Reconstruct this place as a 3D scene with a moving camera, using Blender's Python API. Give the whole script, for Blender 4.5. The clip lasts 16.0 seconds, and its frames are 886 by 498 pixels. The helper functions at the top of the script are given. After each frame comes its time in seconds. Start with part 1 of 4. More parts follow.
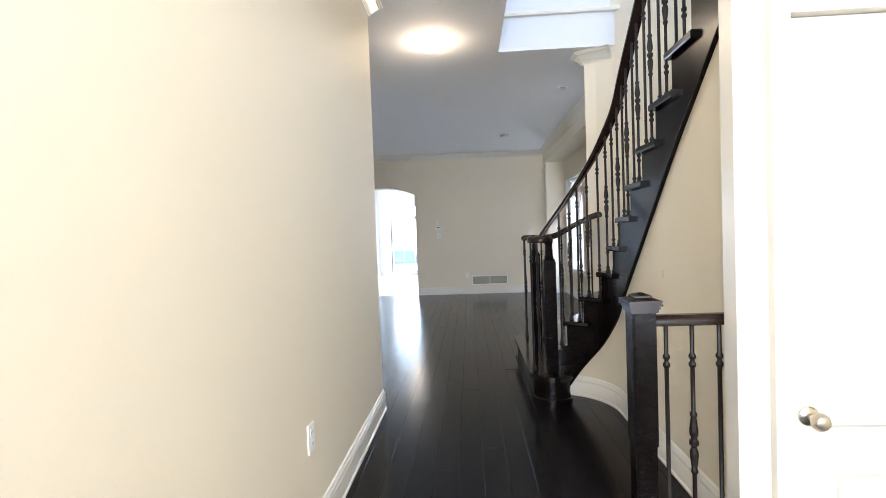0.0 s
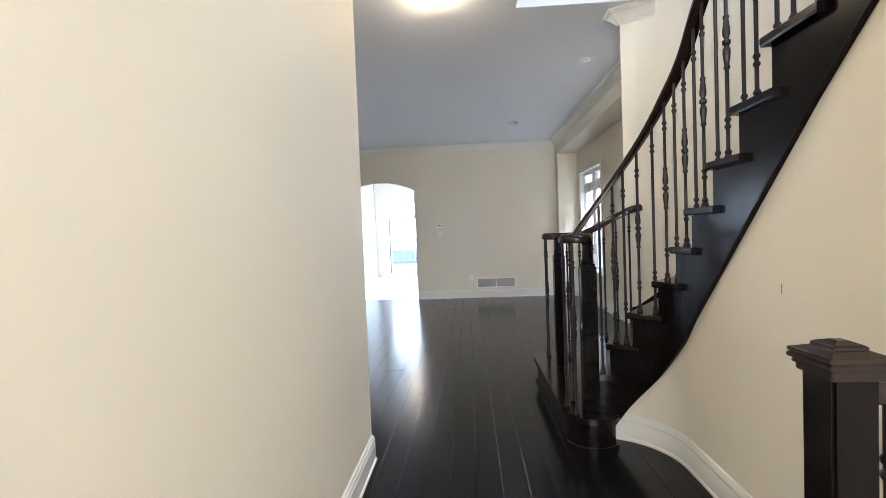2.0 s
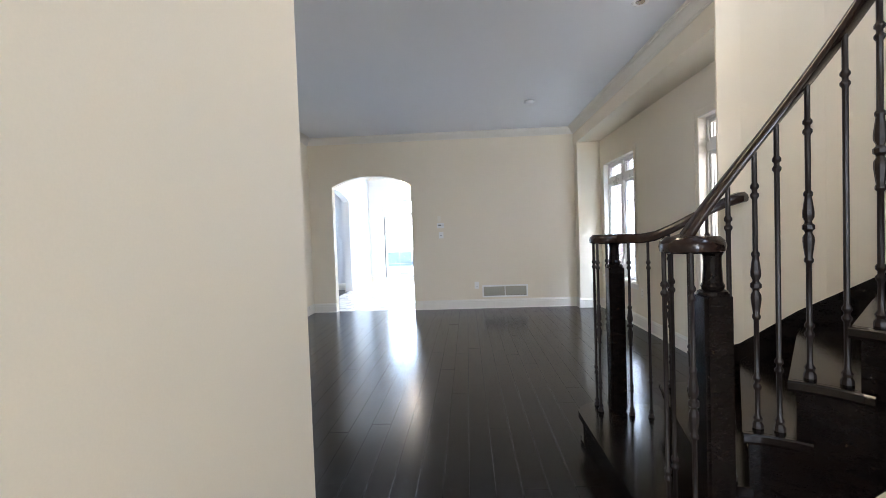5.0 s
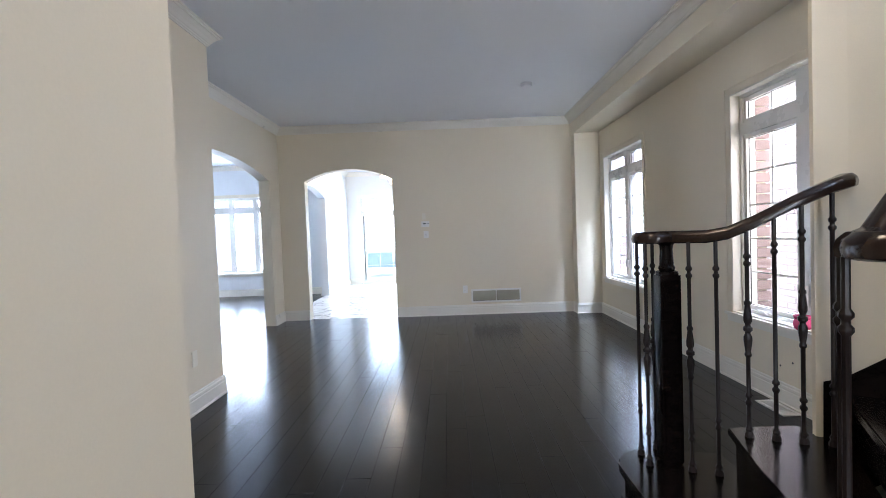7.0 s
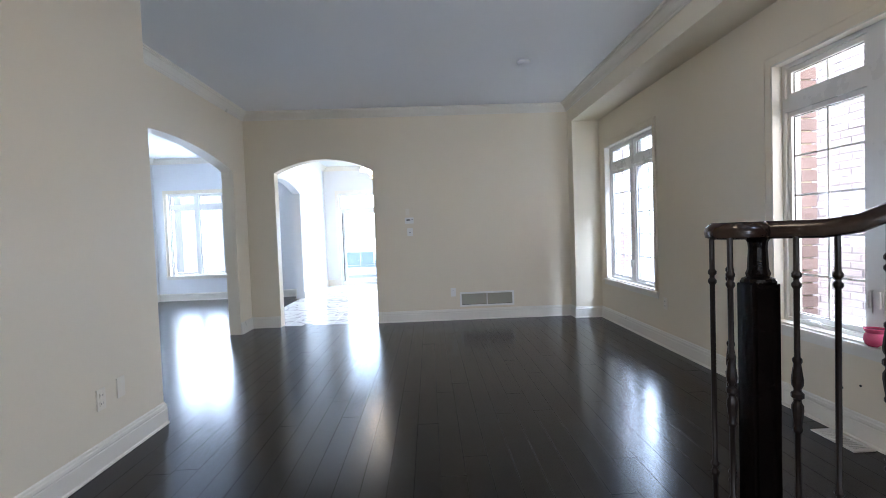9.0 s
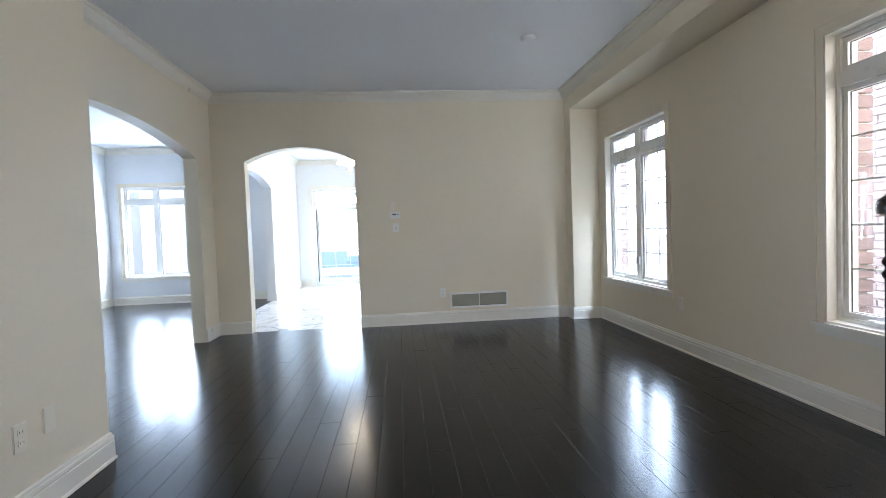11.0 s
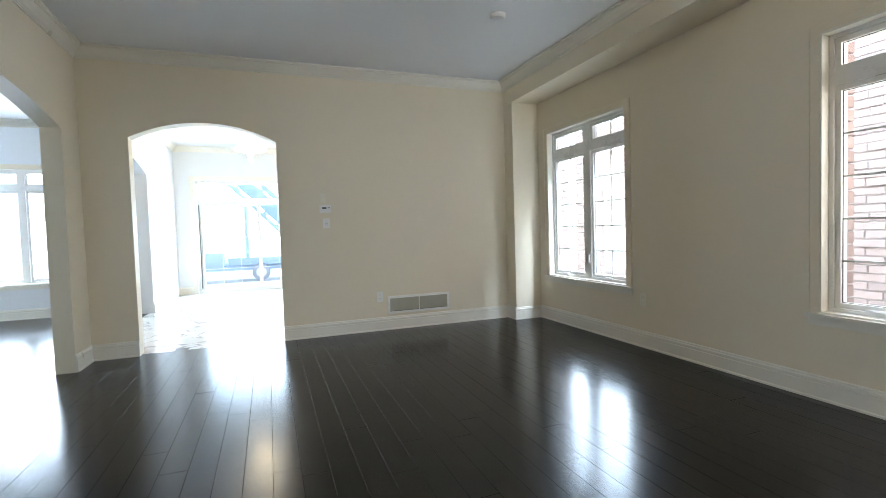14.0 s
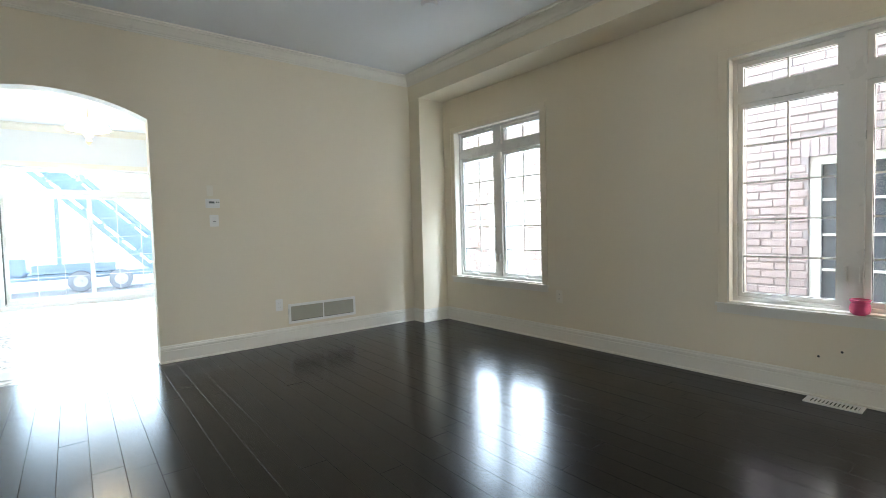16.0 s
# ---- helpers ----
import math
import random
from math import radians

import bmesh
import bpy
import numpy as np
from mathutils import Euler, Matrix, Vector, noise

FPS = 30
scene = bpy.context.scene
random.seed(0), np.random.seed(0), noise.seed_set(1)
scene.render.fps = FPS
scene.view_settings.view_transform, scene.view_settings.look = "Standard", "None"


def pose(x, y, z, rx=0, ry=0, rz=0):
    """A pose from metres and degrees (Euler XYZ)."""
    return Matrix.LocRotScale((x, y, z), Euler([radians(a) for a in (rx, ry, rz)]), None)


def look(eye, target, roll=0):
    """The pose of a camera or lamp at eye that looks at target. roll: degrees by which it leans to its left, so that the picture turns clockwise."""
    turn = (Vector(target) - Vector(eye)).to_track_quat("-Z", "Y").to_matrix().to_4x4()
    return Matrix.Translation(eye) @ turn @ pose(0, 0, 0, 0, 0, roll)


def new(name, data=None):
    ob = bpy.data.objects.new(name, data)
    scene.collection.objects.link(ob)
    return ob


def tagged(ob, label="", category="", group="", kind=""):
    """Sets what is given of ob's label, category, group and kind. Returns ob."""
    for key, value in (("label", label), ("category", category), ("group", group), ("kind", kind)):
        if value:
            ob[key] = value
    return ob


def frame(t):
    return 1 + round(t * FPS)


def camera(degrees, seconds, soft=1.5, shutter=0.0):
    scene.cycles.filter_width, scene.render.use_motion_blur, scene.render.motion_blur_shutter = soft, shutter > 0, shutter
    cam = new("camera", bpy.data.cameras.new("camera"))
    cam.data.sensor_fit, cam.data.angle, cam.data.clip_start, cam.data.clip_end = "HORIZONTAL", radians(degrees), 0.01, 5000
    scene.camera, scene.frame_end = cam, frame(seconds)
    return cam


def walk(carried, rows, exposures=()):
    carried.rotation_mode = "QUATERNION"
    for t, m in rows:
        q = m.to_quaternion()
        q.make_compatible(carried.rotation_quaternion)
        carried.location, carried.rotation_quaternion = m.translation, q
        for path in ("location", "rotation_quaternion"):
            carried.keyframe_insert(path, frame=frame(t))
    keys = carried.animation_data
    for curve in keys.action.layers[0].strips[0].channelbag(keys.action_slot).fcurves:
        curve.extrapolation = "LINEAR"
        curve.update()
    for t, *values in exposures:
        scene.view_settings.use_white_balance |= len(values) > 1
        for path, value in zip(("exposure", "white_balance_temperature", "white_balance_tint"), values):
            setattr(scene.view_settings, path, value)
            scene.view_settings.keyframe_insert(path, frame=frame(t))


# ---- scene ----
cam = camera(87.0, 16.0, soft=0.85)
PATH = [
    (0, (0.413, 0.847, 1.221), (0.3, 2.843, 1.161), -2.1),
    (0.5, (0.382, 1.011, 1.218), (0.28, 3.007, 1.156), -2.0),
    (1, (0.357, 1.202, 1.217), (0.256, 3.199, 1.155), -2.1),
    (1.5, (0.346, 1.408, 1.217), (0.238, 3.404, 1.154), -2.2),
    (2, (0.331, 1.626, 1.215), (0.218, 3.621, 1.151), -2.2),
    (2.5, (0.31, 1.839, 1.216), (0.196, 3.834, 1.149), -2.2),
    (3, (0.297, 2.042, 1.22), (0.179, 4.037, 1.154), -2.3),
    (3.5, (0.289, 2.238, 1.226), (0.165, 4.233, 1.162), -2.4),
    (4, (0.276, 2.436, 1.223), (0.149, 4.431, 1.161), -2.2),
    (6.5, (0.138, 3.294, 1.22), (0.095, 5.292, 1.156), -2.0),
    (7, (0.12, 3.473, 1.212), (0.098, 5.472, 1.147), -2.1),
    (7.5, (0.111, 3.644, 1.21), (0.104, 5.643, 1.142), -2.2),
    (8, (0.085, 3.802, 1.205), (0.101, 5.801, 1.136), -2.2),
    (8.5, (0.078, 3.955, 1.197), (0.111, 5.954, 1.128), -2.1),
    (9, (0.06, 4.096, 1.19), (0.116, 6.094, 1.119), -2.1),
    (11.5, (-0.245, 4.711, 1.122), (-0.014, 6.696, 1.05), -2.0),
    (12, (-0.343, 4.834, 1.111), (-0.054, 6.812, 1.042), -1.9),
    (12.5, (-0.438, 4.948, 1.11), (-0.087, 6.916, 1.039), -1.9),
    (13, (-0.539, 5.041, 1.105), (-0.109, 6.993, 1.033), -1.8),
    (13.5, (-0.667, 5.145, 1.108), (-0.113, 7.066, 1.03), -1.8),
    (14, (-0.786, 5.262, 1.102), (-0.087, 7.134, 1.02), -1.8),
    (14.5, (-0.931, 5.386, 1.099), (-0.076, 7.192, 1.015), -1.7),
    (15, (-1.027, 5.515, 1.109), (-0.035, 7.249, 1.018), -1.6),
    (15.5, (-1.129, 5.658, 1.111), (-0.004, 7.309, 1.016), -1.6),
    (16, (-1.211, 5.802, 1.091), (0.033, 7.366, 1.001), -1.5),
]
walk(cam, [(t, look(e, a, r)) for t, e, a, r in PATH], [(0.0, 1.16, 5850, 15), (4.0, 1.22, 5900, 16), (7.0, 1.0, 5750, 17), (9.0, 0.88, 5700, 16), (12.5, 0.92, 6000, 11), (16.0, 0.96, 6150, 8)])

# ---- world and light ----
world = bpy.data.worlds.new("world")
scene.world = world
world.use_nodes = True
wn = world.node_tree.nodes
sky = wn.new("ShaderNodeTexSky")
sky.sky_type, sky.sun_disc = "NISHITA", False
sky.sun_elevation, sky.sun_rotation = radians(54), radians(239)
sky.air_density, sky.dust_density = 1.0, 1.0
wn["Background"].inputs[1].default_value = 0.08
world.node_tree.links.new(sky.outputs[0], wn["Background"].inputs[0])

sun = new("sun", bpy.data.lights.new("sun", "SUN"))
sun.data.energy, sun.data.angle, sun.data.color = 0.65, radians(40), (1.0, 0.97, 0.93)
sun.matrix_world = look((0, 0, 0), (0.50, 0.30, -0.80))


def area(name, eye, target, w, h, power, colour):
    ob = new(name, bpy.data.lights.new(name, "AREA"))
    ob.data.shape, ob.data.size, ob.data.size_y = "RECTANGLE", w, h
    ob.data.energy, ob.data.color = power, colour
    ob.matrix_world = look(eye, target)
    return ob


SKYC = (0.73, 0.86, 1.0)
area("daylight_near_window", (2.9, 6.3, 1.7), (-2.4, 10.0, 1.2), 1.2, 1.4, 19, (1.0, 0.92, 0.80))
area("daylight_far_window", (3.15, 10.75, 1.95), (1.25, 10.75, 0.9), 2.4, 2.0, 255, SKYC)
# Unseen lamp added up in the gap, in place of its strip of sky.
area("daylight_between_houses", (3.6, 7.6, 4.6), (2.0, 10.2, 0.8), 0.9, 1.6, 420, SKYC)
area("daylight_patio", (-0.93, 15.75, 1.1), (-0.93, 10, 0.9), 2.0, 2.1, 85, (0.63, 0.82, 1.0))
area("daylight_family", (-4.34, 13.95, 1.33), (-4.34, 8, 1.0), 1.7, 1.6, 140, (0.75, 0.87, 1.0))
area("daylight_stairwell", (2.28, 2.6, 4.1), (0.9, 3.4, 3.5), 1.3, 0.9, 30, SKYC)
# Added fill for the hall's left wall; no side entrance is known or built.
area("hall_side_fill", (2.25, -0.9, 1.2), (-0.2, 1.4, 1.1), 1.2, 1.9, 40, (0.90, 0.96, 1.0))
area("daylight_entry", (0.2, -2.85, 1.5), (0.9, 4, 1.2), 0.8, 2.0, 80, (0.90, 0.96, 1.0))


def bulb(name, at, power, colour, r):
    ob = new(name, bpy.data.lights.new(name, "POINT"))
    ob.data.energy, ob.data.color, ob.data.shadow_soft_size = power, colour, r
    ob.location = at


bulb("hall_bulb", (0.150, 4.83, 2.74), 3, (1.0, 0.74, 0.44), 0.1)
bulb("entry_bulb", (0.42, 0.6, 2.58), 24, (1.0, 0.90, 0.75), 0.12)
bulb("kitchen_bulb", (-0.98, 13.0, 2.36), 5, (1.0, 0.8, 0.55), 0.08)

# ---- materials ----


def mat(name, base, rough=0.5, metal=0.0, spread=0.06, scale=6.0, fine=120.0, bump=0.02, random_amt=0.0, coat=0.0, stretch=None, spec=0.5, tint=(1, 1, 1)):
    m = bpy.data.materials.new(name)
    m.use_nodes = True
    nt = m.node_tree
    n, l = nt.nodes, nt.links
    b = n["Principled BSDF"]
    b.inputs["Metallic"].default_value = metal
    b.inputs["Coat Weight"].default_value = coat
    b.inputs["Specular IOR Level"].default_value = spec
    b.inputs["Specular Tint"].default_value = (*tint, 1)
    tc = n.new("ShaderNodeTexCoord")
    vec = tc.outputs["Object"]
    if stretch:
        mp = n.new("ShaderNodeMapping")
        mp.inputs["Scale"].default_value = stretch
        l.new(vec, mp.inputs["Vector"])
        vec = mp.outputs["Vector"]
    big, small = n.new("ShaderNodeTexNoise"), n.new("ShaderNodeTexNoise")
    big.inputs["Scale"].default_value, small.inputs["Scale"].default_value = scale, fine
    big.inputs["Detail"].default_value, small.inputs["Detail"].default_value = 4, 3
    l.new(vec, big.inputs["Vector"])
    l.new(vec, small.inputs["Vector"])
    add = n.new("ShaderNodeMath")
    add.operation = "ADD"
    l.new(big.outputs[0], add.inputs[0])
    l.new(small.outputs[0], add.inputs[1])
    last = add.outputs[0]
    if random_amt:
        info = n.new("ShaderNodeObjectInfo")
        mul = n.new("ShaderNodeMath")
        mul.operation = "MULTIPLY_ADD"
        mul.inputs[1].default_value = random_amt
        l.new(info.outputs["Random"], mul.inputs[0])
        l.new(last, mul.inputs[2])
        last = mul.outputs[0]
    ramp = n.new("ShaderNodeMapRange")
    ramp.inputs[1].default_value, ramp.inputs[2].default_value = 0.55, 1.45 + random_amt
    ramp.inputs[3].default_value, ramp.inputs[4].default_value = 1 - spread, 1 + spread
    l.new(last, ramp.inputs[0])
    mixn = n.new("ShaderNodeVectorMath")
    mixn.operation = "SCALE"
    mixn.inputs[0].default_value = base
    l.new(ramp.outputs[0], mixn.inputs["Scale"])
    l.new(mixn.outputs[0], b.inputs["Base Color"])
    rr = n.new("ShaderNodeMapRange")
    rr.inputs[1].default_value, rr.inputs[2].default_value = 0.3, 0.7
    rr.inputs[3].default_value, rr.inputs[4].default_value = rough * 0.85, min(1, rough * 1.15)
    l.new(big.outputs[0], rr.inputs[0])
    l.new(rr.outputs[0], b.inputs["Roughness"])
    if bump:
        bp = n.new("ShaderNodeBump")
        bp.inputs["Strength"].default_value, bp.inputs["Distance"].default_value = bump, 0.01
        l.new(small.outputs[0], bp.inputs["Height"])
        l.new(bp.outputs[0], b.inputs["Normal"])
    return m


WALL = mat("wall_paint", (0.775, 0.695, 0.545), 0.6, spread=0.025, scale=1.2, fine=220, bump=0.03)
PALE = mat("pale_wall_paint", (0.74, 0.75, 0.76), 0.6, spread=0.025, scale=1.2, fine=220, bump=0.03)
WHITE = mat("ceiling_paint", (0.735, 0.740, 0.745), 0.75, spread=0.03, scale=1.5, fine=180, bump=0.05)
TRIM = mat("trim_paint", (0.765, 0.728, 0.643), 0.32, spread=0.02, scale=3, fine=90, bump=0.01)
VINYL = mat("window_vinyl", (0.80, 0.785, 0.75), 0.3, spread=0.015, scale=5, fine=60, bump=0.0)
# The specular tint puts the daylight's blue sheen into the floor material.
WOOD = mat("floor_wood", (0.0072, 0.0056, 0.0053), 0.20, spread=0.3, scale=2.2, fine=40, bump=0.012, random_amt=0.4, stretch=(9, 0.8, 9), spec=0.24, tint=(0.82, 0.90, 1.0))
GAP = mat("floor_joint", (0.006, 0.005, 0.005), 0.7, spread=0.2)
STAIR = mat("stair_wood", (0.0058, 0.0040, 0.0033), 0.22, spread=0.35, scale=5, fine=60, bump=0.006, stretch=(2, 2, 6), spec=0.15)
TREAD = mat("tread_wood", (0.0075, 0.0050, 0.0040), 0.17, spread=0.35, scale=5, fine=60, bump=0.006, stretch=(2, 2, 6), spec=0.36)
RAIL = mat("rail_wood", (0.021, 0.0118, 0.0085), 0.2, spread=0.35, scale=6, fine=60, bump=0.006, spec=0.33)
IRON = mat("baluster_iron", (0.016, 0.011, 0.009), 0.36, spec=0.25, spread=0.3, scale=14, fine=160, bump=0.05)
TILE = mat("marble_tile", (0.72, 0.72, 0.72), 0.12, spread=0.12, scale=2.0, fine=9, bump=0.0, random_amt=0.2)
nt = TILE.node_tree
tn, tl = nt.nodes, nt.links
geo, vein, ramp, mixc = tn.new("ShaderNodeNewGeometry"), tn.new("ShaderNodeTexNoise"), tn.new("ShaderNodeValToRGB"), tn.new("ShaderNodeVectorMath")
vein.inputs["Scale"].default_value, vein.inputs["Detail"].default_value, vein.inputs["Distortion"].default_value = 1.6, 6, 1.4
for pos, v in ((0.0, 1.0), (0.47, 1.0), (0.50, 0.45), (0.53, 1.0)):
    e = ramp.color_ramp.elements[0] if pos == 0.0 else ramp.color_ramp.elements.new(pos)
    e.position, e.color = pos, (v, v, v, 1)
mixc.operation = "MULTIPLY"
src = tn["Principled BSDF"].inputs["Base Color"].links[0].from_socket
tl.new(geo.outputs["Position"], vein.inputs["Vector"])
tl.new(vein.outputs[0], ramp.inputs[0])
tl.new(src, mixc.inputs[0])
tl.new(ramp.outputs[0], mixc.inputs[1])
tl.new(mixc.outputs[0], tn["Principled BSDF"].inputs["Base Color"])
GROUT = mat("grout", (0.45, 0.44, 0.42), 0.8)
PLATE = mat("plate_plastic", (0.83, 0.81, 0.765), 0.3, spread=0.01, bump=0.0)
CREAM = mat("cream_plate_plastic", (0.80, 0.74, 0.625), 0.3, spread=0.01, bump=0.0)
DISPLAY = mat("grey_display", (0.10, 0.11, 0.10), 0.3, bump=0.0)
DARK = mat("dark_slot", (0.03, 0.03, 0.03), 0.6, bump=0.0)
GRILLE = mat("grille_metal", (0.40, 0.38, 0.30), 0.4, spread=0.03, bump=0.0)
NICKEL = mat("satin_nickel", (0.62, 0.56, 0.46), 0.28, metal=1.0, spread=0.05, bump=0.0)
AMBER = mat("pale_amber_glass", (0.86, 0.78, 0.64), 0.12, spread=0.1, scale=30, bump=0.0, coat=0.3)
PINK = mat("pink_glass", (0.75, 0.10, 0.24), 0.15, spread=0.08, bump=0.0, coat=0.4)
BRICK = mat("brick_clay", (0.30, 0.232, 0.222), 0.85, spread=0.2, scale=5, fine=70, bump=0.35, random_amt=0.7)
MORTAR = mat("mortar", (0.26, 0.225, 0.22), 0.9, spread=0.12, scale=8, fine=140, bump=0.3)
REDBRICK = mat("red_brick_clay", (0.30, 0.215, 0.20), 0.85, spread=0.25, scale=5, fine=70, bump=0.35, random_amt=1.0)
EARTH = mat("construction_ground", (0.70, 0.69, 0.67), 0.95, spread=0.25, scale=0.6, fine=9, bump=0.3)
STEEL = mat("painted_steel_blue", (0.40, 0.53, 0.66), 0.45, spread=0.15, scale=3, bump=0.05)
# Tyres far paler than rubber: the washed-out daylight outside is put into their colour.
RUBBER = mat("washed_out_tyre_rubber", (0.42, 0.45, 0.49), 0.8, bump=0.1)
STUCCO = mat("pale_stucco", (0.72, 0.70, 0.67), 0.9, spread=0.06, scale=2, fine=60, bump=0.1)
# Pale panes: the bright sky's reflection is put into the base colour.
PALEGLASS = mat("sky_lit_glass", (0.45, 0.5, 0.55), 0.08, spread=0.1, bump=0.0)
ROOF = mat("roof_shingle", (0.12, 0.11, 0.11), 0.9, spread=0.25, scale=9, fine=60, bump=0.3)
CHROME = mat("polished_brass", (0.75, 0.60, 0.36), 0.2, metal=1.0, bump=0.0)


def glass(name, tint):
    m = bpy.data.materials.new(name)
    m.use_nodes = True
    n, l = m.node_tree.nodes, m.node_tree.links
    out = n["Material Output"]
    tr, gl, mx = n.new("ShaderNodeBsdfTransparent"), n.new("ShaderNodeBsdfGlossy"), n.new("ShaderNodeMixShader")
    tr.inputs[0].default_value = (*tint, 1)
    gl.inputs["Roughness"].default_value = 0.02
    mx.inputs[0].default_value = 0.03
    l.new(tr.outputs[0], mx.inputs[1])
    l.new(gl.outputs[0], mx.inputs[2])
    l.new(mx.outputs[0], out.inputs[0])
    return m


GLASS = glass("window_glass", (0.97, 0.98, 0.98))
DIMGLASS = mat("dark_window_glass", (0.075, 0.08, 0.09), 0.06, spread=0.1, bump=0.0)


def glow(name, colour, strength):
    m = bpy.data.materials.new(name)
    m.use_nodes = True
    b = m.node_tree.nodes["Principled BSDF"]
    b.inputs["Base Color"].default_value = (0.8, 0.78, 0.72, 1)
    b.inputs["Emission Color"].default_value = (*colour, 1)
    b.inputs["Emission Strength"].default_value = strength
    return m


SKYGLOW = glow("overcast_sky", (0.76, 0.88, 1.0), 5.5)
PENDANTGLASS = glow("lit_pendant_glass", (1.0, 0.80, 0.50), 17.0)
LAMPGLASS = glow("lit_lamp_glass", (1.0, 0.80, 0.52), 24.0)

# ---- mesh helpers ----


def part(name, bm, material, parent=None, label="", smooth=False):
    me = bpy.data.meshes.new(name)
    bmesh.ops.recalc_face_normals(bm, faces=bm.faces[:])
    bm.to_mesh(me)
    bm.free()
    if smooth:
        for p in me.polygons:
            p.use_smooth = True
        me.set_sharp_from_angle(angle=radians(38))
    me.materials.append(material)
    ob = new(name, me)
    if parent:
        ob.parent = parent
    if label:
        ob["label"] = label
    return ob


def box(bm, x0, x1, y0, y1, z0, z1, bevel=0.0):
    vs = [bm.verts.new((x, y, z)) for x in (x0, x1) for y in (y0, y1) for z in (z0, z1)]
    fs = [bm.faces.new([vs[i] for i in q]) for q in ((0, 1, 3, 2), (4, 6, 7, 5), (0, 4, 5, 1), (2, 3, 7, 6), (0, 2, 6, 4), (1, 5, 7, 3))]
    if bevel:
        es = list({e for f in fs for e in f.edges})
        bmesh.ops.bevel(bm, geom=es, offset=bevel, segments=2, affect="EDGES")
    return bm


def boxes(*args, bevel=0.0):
    bm = bmesh.new()
    for a in args:
        box(bm, *a, bevel=bevel)
    return bm


def prism(bm, pts, z0, z1):
    """Closed outline in plan, from z0 to z1."""
    lo, hi = [bm.verts.new((x, y, z0)) for x, y in pts], [bm.verts.new((x, y, z1)) for x, y in pts]
    bm.faces.new(lo)
    bm.faces.new(hi)
    k = len(pts)
    for i in range(k):
        bm.faces.new((lo[i], lo[(i + 1) % k], hi[(i + 1) % k], hi[i]))
    return bm


def lathe(bm, prof, at=(0, 0, 0), seg=12, axis="z"):
    rings = []
    for r, h in prof:
        ring = []
        for i in range(seg):
            a = 2 * math.pi * i / seg
            c, s = r * math.cos(a), r * math.sin(a)
            p = (c, s, h) if axis == "z" else ((h, c, s) if axis == "x" else (c, h, s))
            ring.append(bm.verts.new((at[0] + p[0], at[1] + p[1], at[2] + p[2])))
        rings.append(ring)
    for a, b in zip(rings, rings[1:]):
        for i in range(seg):
            bm.faces.new((a[i], a[(i + 1) % seg], b[(i + 1) % seg], b[i]))
    bm.faces.new(rings[0])
    bm.faces.new(rings[-1])
    return bm


def sweep(bm, path, prof, closed_ends=True):
    """A profile of (out to the right of the way, up) along a path of 3D points; the profile stays upright."""
    rings = []
    n = len(path)
    for i in range(n):
        p = Vector(path[i])
        d0 = (p - Vector(path[i - 1])) if i else (Vector(path[1]) - p)
        d1 = (Vector(path[i + 1]) - p) if i < n - 1 else d0
        a, b = Vector((d0.x, d0.y)).normalized(), Vector((d1.x, d1.y)).normalized()
        t = (a + b).normalized()
        k = 1 / max(0.35, t.dot(a))
        right = Vector((t.y, -t.x, 0)) * k
        rings.append([bm.verts.new(p + right * u + Vector((0, 0, v))) for u, v in prof])
    m = len(prof)
    for r0, r1 in zip(rings, rings[1:]):
        for j in range(m):
            bm.faces.new((r0[j], r0[(j + 1) % m], r1[(j + 1) % m], r1[j]))
    if closed_ends:
        bm.faces.new(rings[0])
        bm.faces.new(rings[-1])
    return bm


def arc(cx, cy, r, a0, a1, n=10):
    return [(cx + r * math.cos(radians(a0 + (a1 - a0) * i / n)), cy + r * math.sin(radians(a0 + (a1 - a0) * i / n))) for i in range(n + 1)]


def structure(name, bm, material, label, category, smooth=False):
    return tagged(part(name, bm, material, None, "", smooth), label, category, "", "structure")


def arched(bm, u0, u1, h, o0, o1, spring, apex, d0, d1, flip=False):
    """A wall from u0 to u1 with one arched opening o0..o1; d is across the wall; flip: u runs along y."""
    half, rise = (o1 - o0) / 2, apex - spring
    rad = (half * half + rise * rise) / (2 * rise)
    c = (o0 + o1) / 2
    top = [(o0 + (o1 - o0) * i / 24) for i in range(25)]
    curve = [(u, apex - rad + math.sqrt(max(0, rad * rad - (u - c) ** 2))) for u in top]
    cells = [[(u0, 0), (o0, 0), (o0, spring), (u0, spring)], [(o1, 0), (u1, 0), (u1, spring), (o1, spring)],
             [(u0, spring), (o0, spring), (o0, h), (u0, h)], [(o1, spring), (u1, spring), (u1, h), (o1, h)]]
    for (a, za), (b, zb) in zip(curve, curve[1:]):
        cells.append([(a, za), (b, zb), (b, h), (a, h)])
    for cell in cells:
        f = lambda u, d, z: (d, u, z) if flip else (u, d, z)
        lo = [bm.verts.new(f(u, d0, z)) for u, z in cell]
        hi = [bm.verts.new(f(u, d1, z)) for u, z in cell]
        bm.faces.new(lo)
        bm.faces.new(hi)
        for i in range(4):
            bm.faces.new((lo[i], lo[(i + 1) % 4], hi[(i + 1) % 4], hi[i]))
    bmesh.ops.remove_doubles(bm, verts=bm.verts[:], dist=0.0005)
    # inner faces between the cells go
    mids = {}
    for f in bm.faces:
        c0 = f.calc_center_median()
        mids.setdefault((round(c0.x, 3), round(c0.y, 3), round(c0.z, 3)), []).append(f)
    bmesh.ops.delete(bm, geom=[f for fs in mids.values() if len(fs) > 1 for f in fs], context="FACES_ONLY")
    return bm


